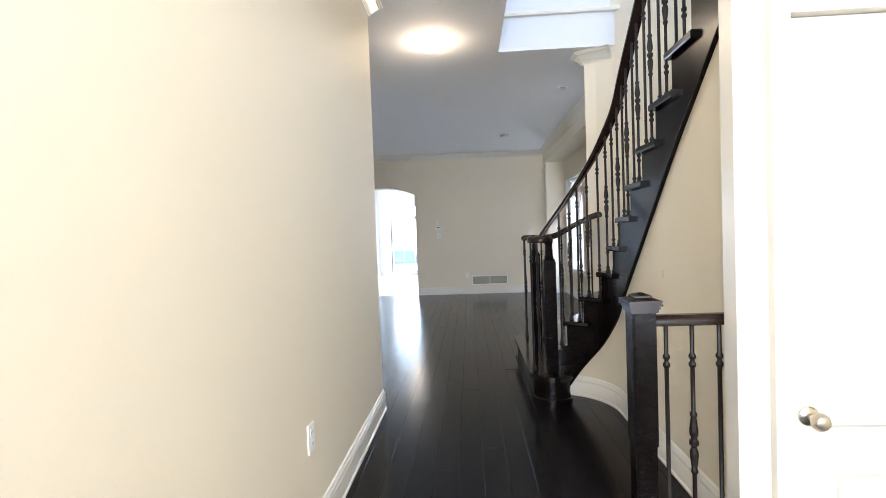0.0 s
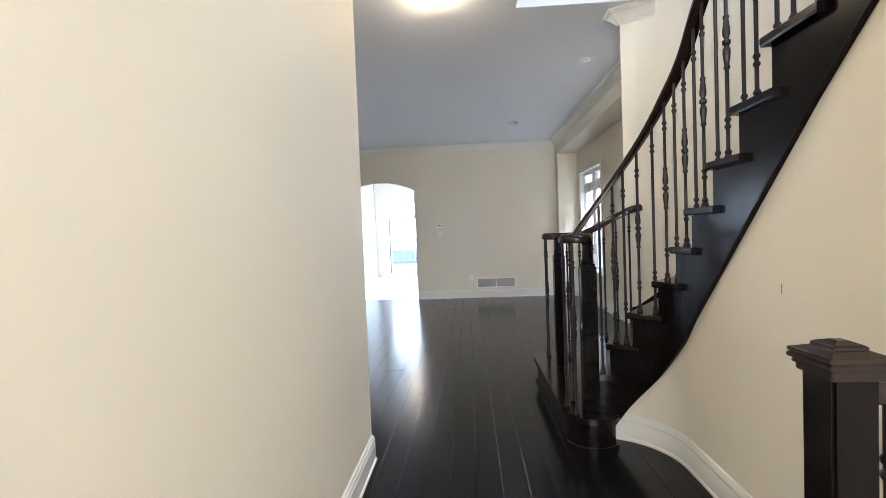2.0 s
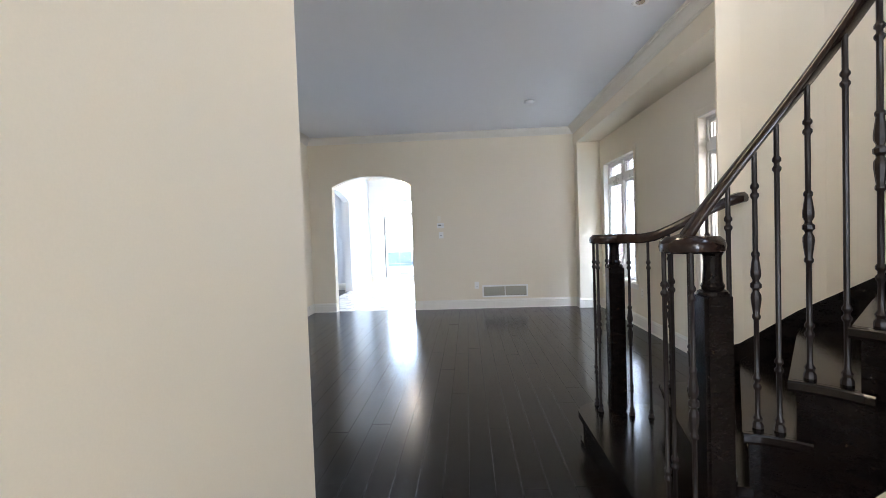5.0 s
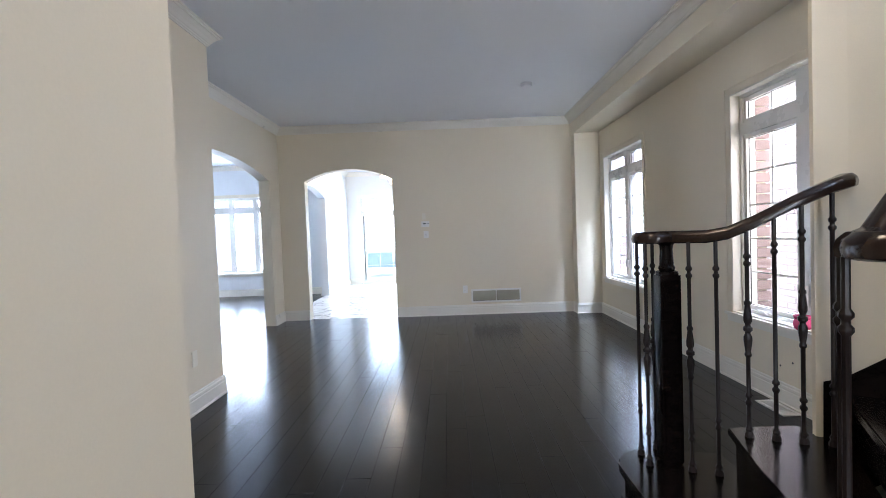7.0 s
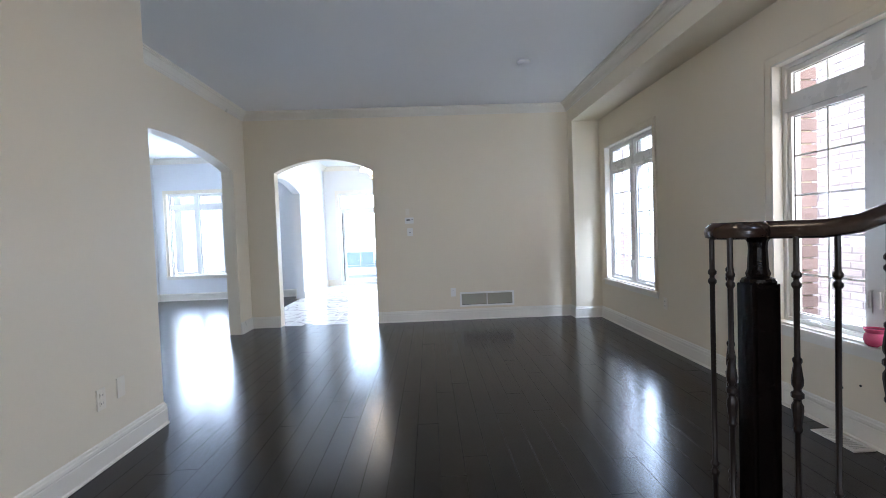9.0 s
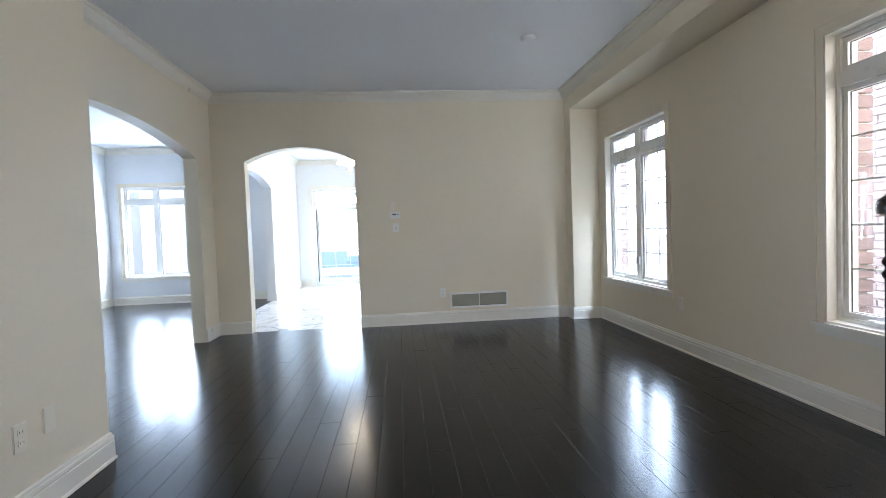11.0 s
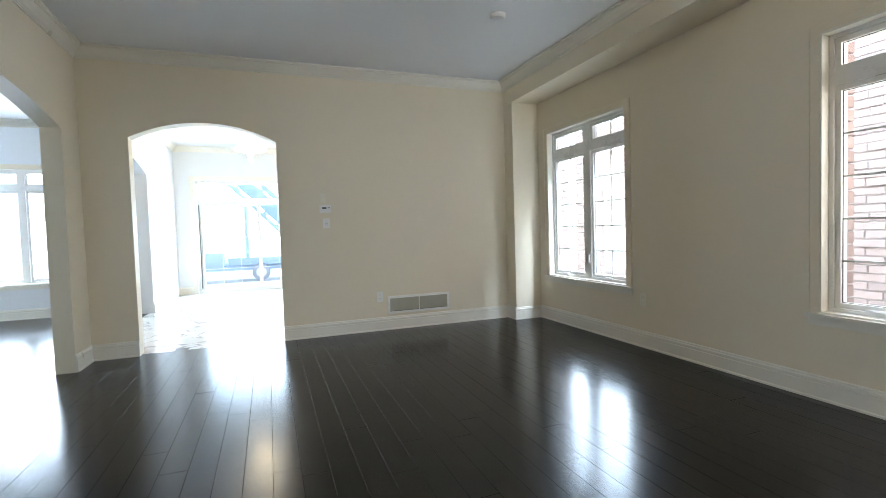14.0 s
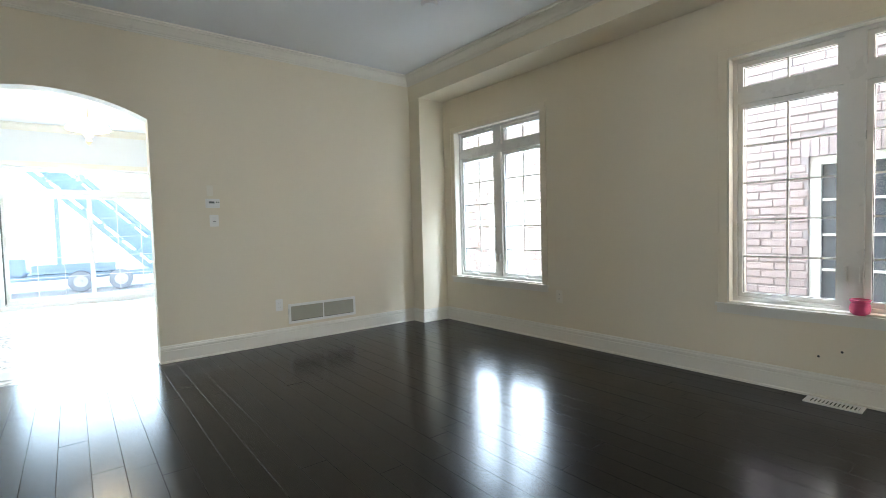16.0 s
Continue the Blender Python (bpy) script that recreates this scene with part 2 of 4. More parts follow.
# ---- setting ----
H = 2.85
XR = 2.312
YF = 10.37
bm = boxes((-6.2, 0.95, -3.2, 10.42, -0.2, -0.012), (0.95, 2.6, 2.38, 10.42, -0.2, -0.012), (-6.2, -2.5, 10.42, 13.9, -0.2, -0.012))
floor = structure("floor", bm, GAP, "espresso dark hardwood plank floor with glossy finish", "floor")
structure("floor_landing", boxes((0.95, 2.6, -3.2, 2.38, -0.6, -0.34)), GAP, "dark sunken landing floor by the closet door", "floor")
structure("floor_kitchen", boxes((-2.5, 3.2, 10.42, 15.6, -0.2, -0.012)), GROUT, "pale grouted marble tile floor of the kitchen", "floor")

# ceiling with the stairwell hole x 0.71..2.31, y 1.2..5.2
OX, OY0, OY1 = 0.734, 0.9, 5.13
structure("ceiling", boxes((-6.2, OX, -3.2, 15.7, H, H + 0.30), (OX, 2.58, OY1, 15.7, H, H + 0.30), (OX, 2.58, -3.2, OY0, H, H + 0.30)), WHITE, "smooth matte white ceiling with a stairwell opening", "ceiling")
structure("ceiling_upper", boxes((-0.4, 2.58, 0.0, 6.0, 4.9, 5.0)), WHITE, "white ceiling over the open stairwell", "ceiling")
structure("wall_upper", boxes((-0.4, OX - 0.05, 0.0, 6.0, H + 0.30, 4.9), (OX - 0.05, 2.6, 5.15, 6.0, H + 0.30, 4.9), (OX - 0.05, 2.6, 0.0, 0.85, H + 0.30, 4.9)), WHITE, "white painted walls of the upper landing", "wall")
bm = sweep(bmesh.new(), [(OX, OY0, H + 0.30), (OX, OY1, H + 0.30), (XR, OY1, H + 0.30)], [(0.0, 0.0), (0.03, 0.0), (0.035, 0.02), (0.03, 0.04), (0.0, 0.05)])
structure("trim_stairwell", bm, TRIM, "white nosing trim around the stairwell opening", "trim")

# outer wall on the window side
T = 0.26
WIN = [(5.80, 7.09), (8.70, 9.972)]
WZ0, WZ1 = 0.525, 2.185
bm = bmesh.new()
edges = [-3.2, WIN[0][0], WIN[0][1], WIN[1][0], WIN[1][1], 15.7]
for i in range(0, 6, 2):
    box(bm, XR, XR + T, edges[i], edges[i + 1], -0.6, H)
for a, b in WIN:
    box(bm, XR, XR + T, a, b, -0.2, WZ0)
    box(bm, XR, XR + T, a, b, WZ1, H)
structure("wall_east", bm, WALL, "beige painted wall with two white windows", "wall")
# upper part beside the stairwell, with a window hole
structure("wall_east_upper", boxes((XR, XR + T, 0.0, 1.9, H, 4.9), (XR, XR + T, 3.3, 6.0, H, 4.9), (XR, XR + T, 1.9, 3.3, H, 3.6), (XR, XR + T, 1.9, 3.3, 4.6, 4.9)), WALL, "beige upper stairwell wall with a window opening", "wall")

structure("wall_north", arched(bmesh.new(), -2.49, XR, H, -1.965, -0.669, 2.052, 2.215, YF, YF + 0.15), WALL, "beige painted wall with a wide arched doorway", "wall")
structure("column_corner", boxes((1.963, XR, 10.168, YF, 0, 2.575)), WALL, "beige boxed column in the corner", "column")
structure("bulkhead", boxes((1.955, XR, 5.31, YF, 2.575, H)), WALL, "beige boxed bulkhead under the ceiling", "bulkhead")
structure("wall_west_arch", arched(bmesh.new(), 7.17, YF, H, 7.30, 9.99, 2.04, 2.205, -2.49, -2.345, True), WALL, "beige wall with a broad arched opening to the family room", "wall")
structure("wall_west", boxes((-2.6, -1.72, 3.93, 7.17, 0, H)), WALL, "beige painted wall of the living room", "wall")
structure("wall_hall", boxes((-0.38, -0.232, -3.2, 4.085, 0, H), (-1.72, -0.38, 3.935, 4.085, 0, H)), WALL, "cream painted hallway wall", "wall")
structure("wall_family", boxes((-6.2, -5.43, 7.0, 13.9, 0, H), (-6.2, -2.49, 6.8, 7.0, 0, H)), PALE, "pale painted family room wall", "wall")
FW0, FW1 = -5.19, -3.50
structure("wall_family_north", boxes((-5.43, FW0, 13.65, 13.9, 0, H), (FW1, -2.57, 13.65, 13.9, 0, H), (FW0, FW1, 13.65, 13.9, 0, 0.50), (FW0, FW1, 13.65, 13.9, 2.16, H)), PALE, "pale painted wall under and around the triple window", "wall")
structure("wall_kitchen_west", arched(bmesh.new(), YF + 0.15, 15.4, H, 11.3, 13.25, 2.04, 2.2, -2.57, -2.42, True), PALE, "bright painted kitchen wall with an arched opening", "wall")
PD0, PD1, PZ = -2.09, 0.20, 2.20
structure("wall_kitchen_north", boxes((-2.57, PD0, 15.4, 15.65, 0, H), (PD1, 3.2, 15.4, 15.65, 0, H), (PD0, PD1, 15.4, 15.65, PZ, H)), PALE, "pale kitchen wall around the patio door", "wall")
structure("wall_south", boxes((-0.38, 0.95, -3.2, -3.05, 0, H), (0.95, 2.6, -3.2, -3.05, -0.6, H)), WALL, "beige entry wall behind", "wall")

# wall with the closet door, on the sunken landing
DX0, DX1, DT = 1.434, 2.18, 1.873
structure("wall_closet", boxes((1.268, DX0, 2.40, 2.475, -0.34, H), (DX1, XR, 2.40, 2.475, -0.34, H), (DX0, DX1, 2.40, 2.475, DT, H)), TRIM, "cream white wall around a panelled closet door", "wall")

# ---- trims ----
BASE = [(0, 0), (0.021, 0), (0.021, 0.012), (0.015, 0.018), (0.015, 0.100), (0.012, 0.104), (0.012, 0.108), (0.015, 0.112), (0.014, 0.126), (0.009, 0.132), (0.007, 0.142), (0, 0.148)]
CROWN = [(0, -0.105), (0.008, -0.105), (0.010, -0.096), (0.017, -0.090), (0.019, -0.082), (0.026, -0.076), (0.040, -0.056), (0.060, -0.035), (0.067, -0.029), (0.076, -0.027), (0.079, -0.015), (0.090, -0.012), (0.093, 0.0), (0, 0.0)]


def run(name, pts, prof, z, label):
    return structure(name, sweep(bmesh.new(), [(x, y, z) for x, y in pts], prof), TRIM, label, "trim")


BL, CL = "white moulded baseboard along the wall", "white stepped crown moulding under the ceiling"
run("baseboard_1", [(-0.232, -3.0), (-0.232, 4.085), (-1.72, 4.085), (-1.72, 7.17), (-2.345, 7.17), (-2.345, 7.30)], BASE, 0, BL)
run("baseboard_2", [(-2.345, 9.99), (-2.345, YF), (-1.965, YF)], BASE, 0, BL)
run("baseboard_3", [(-0.669, YF), (1.963, YF), (1.963, 10.168), (XR, 10.168), (XR, 5.40)], BASE, 0, BL)
run("baseboard_4", [(-5.43, 7.0), (-5.43, 13.65), (-2.57, 13.65), (-2.57, 13.25)], BASE, 0, BL)
run("baseboard_5", [(-2.42, 13.25), (-2.42, 15.4), (PD0 - 0.08, 15.4)], BASE, 0, BL)
run("crown_1", [(-0.232, -3.0), (-0.232, 4.085), (-1.72, 4.085), (-1.72, 7.17), (-2.345, 7.17), (-2.345, YF), (1.955, YF), (1.955, 5.31)], CROWN, H, CL)
run("crown_family", [(-5.43, 7.0), (-5.43, 13.65), (-2.57, 13.65), (-2.57, 10.6)], CROWN, H, CL)
run("crown_kitchen", [(-2.42, 10.55), (-2.42, 15.4), (3.1, 15.4)], CROWN, H, CL)

# ---- windows ----


def window(name, m, w, z0, z1, lites, split, rows, label):
    """Local: u along x from 0 to w, the room towards -y, the glass at y = 0.10. split: z of the transom bar."""
    top = tagged(new(name), label, "window", "", "structure")
    top.matrix_world = m

    def fr(bm, u0, u1, a, b, t, d0, d1):
        box(bm, u0, u1, d0, d1, a, a + t)
        box(bm, u0, u1, d0, d1, b - t, b)
        box(bm, u0, u0 + t, d0, d1, a + t, b - t)
        box(bm, u1 - t, u1, d0, d1, a + t, b - t)
        return bm

    c = 0.062
    bm = bmesh.new()
    box(bm, -c, 0, -0.010, 0, z0 - 0.02, z1 + c)
    box(bm, w, w + c, -0.010, 0, z0 - 0.02, z1 + c)
    box(bm, 0, w, -0.010, 0, z1, z1 + c)
    box(bm, -c, -c + 0.010, -0.015, -0.010, z0, z1 + c)
    box(bm, w + c - 0.010, w + c, -0.015, -0.010, z0, z1 + c)
    box(bm, -c + 0.010, w + c - 0.010, -0.015, -0.010, z1 + c - 0.010, z1 + c)
    part("window_casing", bm, WALL, top, "slim casing painted like the wall")
    part("jamb_lining", fr(bmesh.new(), 0.0005, w - 0.0005, z0 + 0.0025, z1 - 0.0005, 0.010, -0.008, 0.0595), TRIM, top, "white jamb lining")
    bm = boxes((-c - 0.01, w + c + 0.01, -0.030, 0.0, z0 - 0.020, z0), (0, w, 0, 0.055, z0 - 0.020, z0 + 0.002), (-c, w + c, -0.012, 0, z0 - 0.070, z0 - 0.022))
    part("window_sill", bm, TRIM, top)
    part("window_frame", fr(bmesh.new(), 0.001, w - 0.001, z0 + 0.003, z1 - 0.001, 0.034, 0.06, 0.16), VINYL, top)
    lw = (w - 0.068) / lites
    HM, HT, SW = (0.050, 0.042, 0.030) if rows else (0.034, 0.036, 0.028)
    mb = bmesh.new()
    for i in range(1, lites):
        u = 0.034 + lw * i
        box(mb, u - HM, u + HM, 0.058, 0.158, z0 + 0.037, z1 - 0.035)
    for i in range(lites):
        u = 0.034 + lw * i
        a, b = u + (HM if i else 0), u + lw - (HM if i < lites - 1 else 0)
        box(mb, a, b, 0.059, 0.157, split - HT, split + HT)
    part("mullion", mb, VINYL, top)
    for i in range(lites):
        u = 0.034 + lw * i
        a, b = u + (HM if i else 0), u + lw - (HM if i < lites - 1 else 0)
        for lo, hi, nrow in ((z0 + 0.037, split - HT, rows), (split + HT, z1 - 0.035, 1)):
            sash = part("sash", fr(bmesh.new(), a + 0.001, b - 0.001, lo + 0.001, hi - 0.001, SW, 0.075, 0.135), VINYL, top)
            part("gasket", fr(bmesh.new(), a + SW - 0.001, b - SW + 0.001, lo + SW - 0.001, hi - SW + 0.001, 0.005, 0.092, 0.097), DARK, sash, "thin dark glazing gasket")
            g = part("pane", boxes((a + SW - 0.002, b - SW + 0.002, 0.098, 0.102, lo + SW - 0.002, hi - SW + 0.002)), GLASS, sash)
            g.visible_shadow = False
            if rows:
                gb = bmesh.new()
                mid = (a + b) / 2
                box(gb, mid - 0.006, mid + 0.006, 0.0945, 0.1055, lo + SW - 0.001, hi - SW + 0.001)
                for r in range(1, nrow):
                    zz = lo + SW + (hi - lo - 2 * SW) * r / nrow
                    box(gb, a + SW - 0.001, mid - 0.006, 0.095, 0.105, zz - 0.006, zz + 0.006)
                    box(gb, mid + 0.006, b - SW + 0.001, 0.095, 0.105, zz - 0.006, zz + 0.006)
                part("muntin", gb, VINYL, sash)
            if nrow == rows and rows:
                # crank near the foot, lever on the meeting side
                m0 = (a + b) / 2 - 0.06 if i == 0 else (a + b) / 2
                hb = boxes((m0 - 0.05, m0 + 0.05, 0.040, 0.060, lo - 0.008, lo + 0.014), (m0 - 0.01, m0 + 0.09, 0.026, 0.040, lo - 0.004, lo + 0.010), (m0 + 0.074, m0 + 0.092, 0.012, 0.026, lo - 0.002, lo + 0.008), bevel=0.003)
                part("crank", hb, VINYL, sash, "white folding crank handle")
                side = b + 0.020 if i == 0 else a - 0.020
                part("latch", boxes((side - 0.013, side + 0.013, 0.052, 0.058, lo + 0.12, lo + 0.25), (side - 0.006, side + 0.006, 0.036, 0.052, lo + 0.15, lo + 0.24), bevel=0.003), VINYL, sash, "white lever latch")
    return top


def east(y_hi):
    return Matrix.Translation((XR, y_hi, 0)) @ Matrix.Rotation(radians(-90), 4, "Z")


window("window_1", east(WIN[0][1]), WIN[0][1] - WIN[0][0], WZ0, WZ1, 2, 1.916, 5, "white vinyl casement window with grilles and transoms")
window("window_2", east(WIN[1][1]), WIN[1][1] - WIN[1][0], WZ0, WZ1, 2, 1.916, 5, "white vinyl casement window with grilles beside the corner column")
window("window_3", Matrix.Translation((FW0, 13.65, 0)), FW1 - FW0, 0.50, 2.16, 3, 1.885, 0, "white triple window with transoms in the family room")


def patio():
    d = tagged(new("door_patio"), "white sliding glass patio door with transom window", "patio door", "", "structure")
    y = 15.40
    part("door_casing", boxes((PD0 - 0.08, PD0, y - 0.02, y, 0, PZ + 0.08), (PD1, PD1 + 0.08, y - 0.02, y, 0, PZ + 0.08), (PD0, PD1, y - 0.02, y, PZ, PZ + 0.08)), TRIM, d)
    part("door_frame", boxes((PD0 + 0.001, PD0 + 0.05, y + 0.05, y + 0.2, 0, PZ), (PD1 - 0.05, PD1 - 0.001, y + 0.05, y + 0.2, 0, PZ), (PD0 + 0.05, PD1 - 0.05, y + 0.05, y + 0.2, PZ - 0.05, PZ - 0.001), (PD0 + 0.05, PD1 - 0.05, y + 0.05, y + 0.2, 1.775, 1.865), (PD0 + 0.05, PD1 - 0.05, y + 0.05, y + 0.2, 0.0, 0.06)), VINYL, d)
    mid = (PD0 + PD1) / 2
    for a, b, dy in ((PD0 + 0.052, mid + 0.03, 0.12), (mid - 0.03, PD1 - 0.052, 0.07)):
        leaf = part("door_leaf", boxes((a, a + 0.06, y + dy, y + dy + 0.04, 0.062, 1.773), (b - 0.06, b, y + dy, y + dy + 0.04, 0.062, 1.773), (a + 0.06, b - 0.06, y + dy, y + dy + 0.04, 0.062, 0.15), (a + 0.06, b - 0.06, y + dy, y + dy + 0.04, 1.72, 1.773)), VINYL, d)
        g = part("pane", boxes((a + 0.058, b - 0.058, y + dy + 0.016, y + dy + 0.022, 0.148, 1.722)), GLASS, leaf)
        g.visible_shadow = False
        gb = bmesh.new()
        for i in (1, 2):
            u = a + 0.06 + (b - a - 0.12) * i / 3
            box(gb, u - 0.0045, u + 0.0045, y + dy + 0.014, y + dy + 0.024, 0.149, 1.72)
        for i in range(1, 5):
            zz = 0.15 + 1.57 * i / 5
            box(gb, a + 0.06, b - 0.06, y + dy + 0.013, y + dy + 0.025, zz - 0.0045, zz + 0.0045)
        part("muntin", gb, VINYL, leaf)
    part("weather_strip", boxes((PD0 + 0.0505, PD0 + 0.068, y + 0.085, y + 0.118, 0.10, 1.74)), DISPLAY, d, "dark grey weather strip beside the sliding leaf")
    g = part("pane", boxes((PD0 + 0.05, PD1 - 0.05, y + 0.12, y + 0.126, 1.865, PZ - 0.05)), GLASS, d)
    g.visible_shadow = False


patio()

# ---- staircase ----
RISE = 0.1845
CX, CY, CR = 0.99, 3.965, 0.392
ARC = CR * math.pi / 2


def inner(s, off=0.0):
    """Point of the inner stair line at length s from the foot of the bend; off: towards the treads."""
    if s < 0:
        return (CX + s, CY + CR + off)
    if s < ARC:
        a = math.pi / 2 - s / CR
        return (CX + (CR + off) * math.cos(a), CY + (CR + off) * math.sin(a))
    return (CX + CR + off, CY - (s - ARC))


# arc length of each tread's nosing on the inner line
S = {2: 0.038, 3: 0.108, 4: 0.235, 5: 0.390, 6: 0.525}
for k in range(7, 19):
    S[k] = ARC + 0.064 + (k - 7) * 0.198
# the outer end of each nosing on the curved wall
OUT = {3: (1.60, 5.245), 4: (1.80, 5.105), 5: (2.0, 4.895), 6: (2.17, 4.62), 7: (2.285, 4.28)}
for k in range(8, 19):
    OUT[k] = (2.305, 4.28 - (k - 7) * 0.228)
WALLC = [(1.53, 5.285), (1.62, 5.235), (1.75, 5.145), (1.88, 5.035), (2.0, 4.90), (2.12, 4.73), (2.22, 4.51), (2.28, 4.29), (2.309, 4.0)]

stair = tagged(new("staircase"), "dark espresso curved wooden staircase with iron balusters", "staircase")


def first_step(z0, z1, grow):
    """Outline of the bull-nosed first step."""
    g = grow
    return arc(0.99, 4.30, 0.162 + g, 325, 180, 10) + [(0.828 - g, 4.8)] + arc(0.99, 5.455, 0.162 + g, 180, 80, 10) + [(1.30, 5.55), (1.30, 4.75), (1.12, 4.37)]


part("riser", prism(bmesh.new(), first_step(0, 0, -0.025), 0.0, RISE - 0.036), STAIR, stair)
bm = prism(bmesh.new(), first_step(0, 0, -0.008), 0.0, 0.030)
bmesh.ops.bevel(bm, geom=[e for e in bm.edges if e.verts[0].co.z > 0.02 and e.verts[1].co.z > 0.02 and e.verts[0].co.x < 1.25], offset=0.010, segments=3, affect="EDGES")
part("base_trim", bm, TREAD, stair, "rounded shoe moulding round the first step")
bm = prism(bmesh.new(), first_step(0, 0, 0.0), RISE - 0.036, RISE)
bmesh.ops.bevel(bm, geom=[e for e in bm.edges if abs(e.verts[0].co.z - e.verts[1].co.z) < 1e-4 and e.is_manifold and e.verts[0].co.x < 1.25], offset=0.008, segments=2, affect="EDGES")
part("tread", bm, TREAD, stair, "bull-nosed dark first tread")

OVER = 0.014


def nosing(k):
    """The front edge of tread k from the inner line to the outer wall."""
    a = inner(S[k], -OVER)
    if k == 2:
        return [a, (1.075, 4.65), (1.165, 5.07), (1.25, 5.39)]
    return [a, OUT[k]]


def outer_between(k):
    """Outer edge of tread k from its nosing to past the next nosing."""
    p0 = nosing(k)[-1]
    p1 = nosing(k + 1)[-1] if k + 1 in S else (p0[0], p0[1] - 0.245)
    mid = [p for p in WALLC if p1[1] < p[1] < p0[1] and k > 2]
    return p0, mid, p1


for k in range(2, 18):
    f0, f1 = nosing(k), nosing(k + 1)
    s0, s1 = S[k], S[k + 1] + 0.03
    back = [inner(s1 - (s1 - s0) * i / 5, -OVER) for i in range(6)]
    p0, mid, p1 = outer_between(k)
    if k == 2:
        outline = f0 + [(1.53, 5.39), (1.53, 5.29)] + [f1[-1]] + back[:-1]
    else:
        outline = f0 + [p for p in mid] + [f1[-1]] + back[:-1]
    bm = prism(bmesh.new(), outline, k * RISE - 0.034, k * RISE)
    hi = [e for e in bm.edges if abs(e.verts[0].co.z - e.verts[1].co.z) < 1e-4]
    bmesh.ops.bevel(bm, geom=hi, offset=0.004, segments=2, affect="EDGES")
    part("tread", bm, TREAD, stair)
    ret = [inner(s0 + (S[k + 1] + 0.065 - s0) * i / 8, -0.0065) for i in range(9)]
    if k > 2:
        bm = sweep(bmesh.new(), [(x, y, k * RISE - 0.034) for x, y in ret], [(0, 0), (0.024, 0.0), (0.027, 0.008), (0.027, 0.028), (0.022, 0.0335), (0, 0.0335)])
        part("return_nosing", bm, TREAD, stair)
    # riser set back from the nosing
    a, b = inner(S[k] + 0.03, 0.0), f0[-1]
    line = [a] + [(x + 0.03, y) for x, y in f0[1:-1]] + [(b[0] + 0.02, b[1] - 0.02)]
    part("riser", sweep(bmesh.new(), [(x, y, (k - 1) * RISE) for x, y in line], [(0, 0), (0.016, 0), (0.016, RISE - 0.034), (0, RISE - 0.034)]), STAIR, stair)


def nose_z(s):
    """Height of the line through the nosings at length s."""
    ks = sorted(S)
    if s <= S[2]:
        return 2 * RISE + (s - S[2]) * 1.1
    for a, b in zip(ks, ks[1:]):
        if s <= S[b]:
            return (a + (s - S[a]) / (S[b] - S[a])) * RISE
    return ks[-1] * RISE + (s - S[ks[-1]]) * RISE / 0.198


def under(s):
    """Lower edge of the outer string."""
    knots = [(-9, 0.53), (0.30, 0.53), (0.60, 0.555), (0.95, 0.520), (1.50, 0.468), (9, 0.468)]
    for (a, da), (b, db) in zip(knots, knots[1:]):
        if s <= b:
            break
    z = nose_z(max(s, 0.0)) - (da + (db - da) * (s - a) / (b - a))
    return max(0.012, z)


# cut string on the open side: one strip, stepped along the treads
bm = bmesh.new()
for k in range(2, 18):
    s0, s1 = S[k] + 0.02, S[k + 1] + 0.02
    n = 4
    for i in range(n):
        a, b = s0 + (s1 - s0) * i / n, s0 + (s1 - s0) * (i + 1) / n
        ring = []
        for s in (a, b):
            for off in (-0.006, 0.010):
                x, y = inner(s, off)
                ring.append([bm.verts.new((x, y, under(s))), bm.verts.new((x, y, k * RISE - 0.035))])
        (o0, o1, p0, p1) = ring
        bm.faces.new((o0[0], p0[0], p0[1], o0[1]))
        bm.faces.new((o1[0], p1[0], p1[1], o1[1]))
        bm.faces.new((o0[0], o1[0], p1[0], p0[0]))
        bm.faces.new((o0[1], o1[1], p1[1], p0[1]))
        bm.faces.new((o0[0], o1[0], o1[1], o0[1]))
        bm.faces.new((p0[0], p1[0], p1[1], p0[1]))
bmesh.ops.remove_doubles(bm, verts=bm.verts[:], dist=0.0004)
part("stringer", bm, STAIR, stair, "dark cut string under the tread ends")
# bead along the lower edge of the string
path = [(*inner(s, -0.006), under(s)) for s in [0.05 + 0.06 * i for i in range(48)]]
part("string_bead", sweep(bmesh.new(), path, [(-0.004, -0.005), (0.005, -0.005), (0.006, 0.0), (0.005, 0.005), (-0.004, 0.005)]), STAIR, stair)

# skirt on the outer wall
sk = []
for k in sorted(OUT):
    sk.append((OUT[k], k * RISE))
bm = bmesh.new()
pts = [((1.545, 5.272), 3 * RISE - 0.02)] + sk
for (p, z), (q, w) in zip(pts, pts[1:]):
    for (a, za), (b, zb) in (((p, z), (q, w)),):
        d = Vector((b[0] - a[0], b[1] - a[1])).normalized()
        nrm = Vector((d.y, -d.x)) * 0.016
        v = [bm.verts.new((a[0], a[1], za - 0.40)), bm.verts.new((b[0], b[1], zb - 0.40)), bm.verts.new((b[0], b[1], zb + 0.06)), bm.verts.new((a[0], a[1], za + 0.06))]
        u = [bm.verts.new(c.co + Vector((nrm.x, nrm.y, 0))) for c in v]
        bm.faces.new(v)
        bm.faces.new(u)
        for i in range(4):
            bm.faces.new((v[i], v[(i + 1) % 4], u[(i + 1) % 4], u[i]))
bmesh.ops.remove_doubles(bm, verts=bm.verts[:], dist=0.03)
part("skirt_board", bm, STAIR, stair, "dark skirting board stepping up the wall")

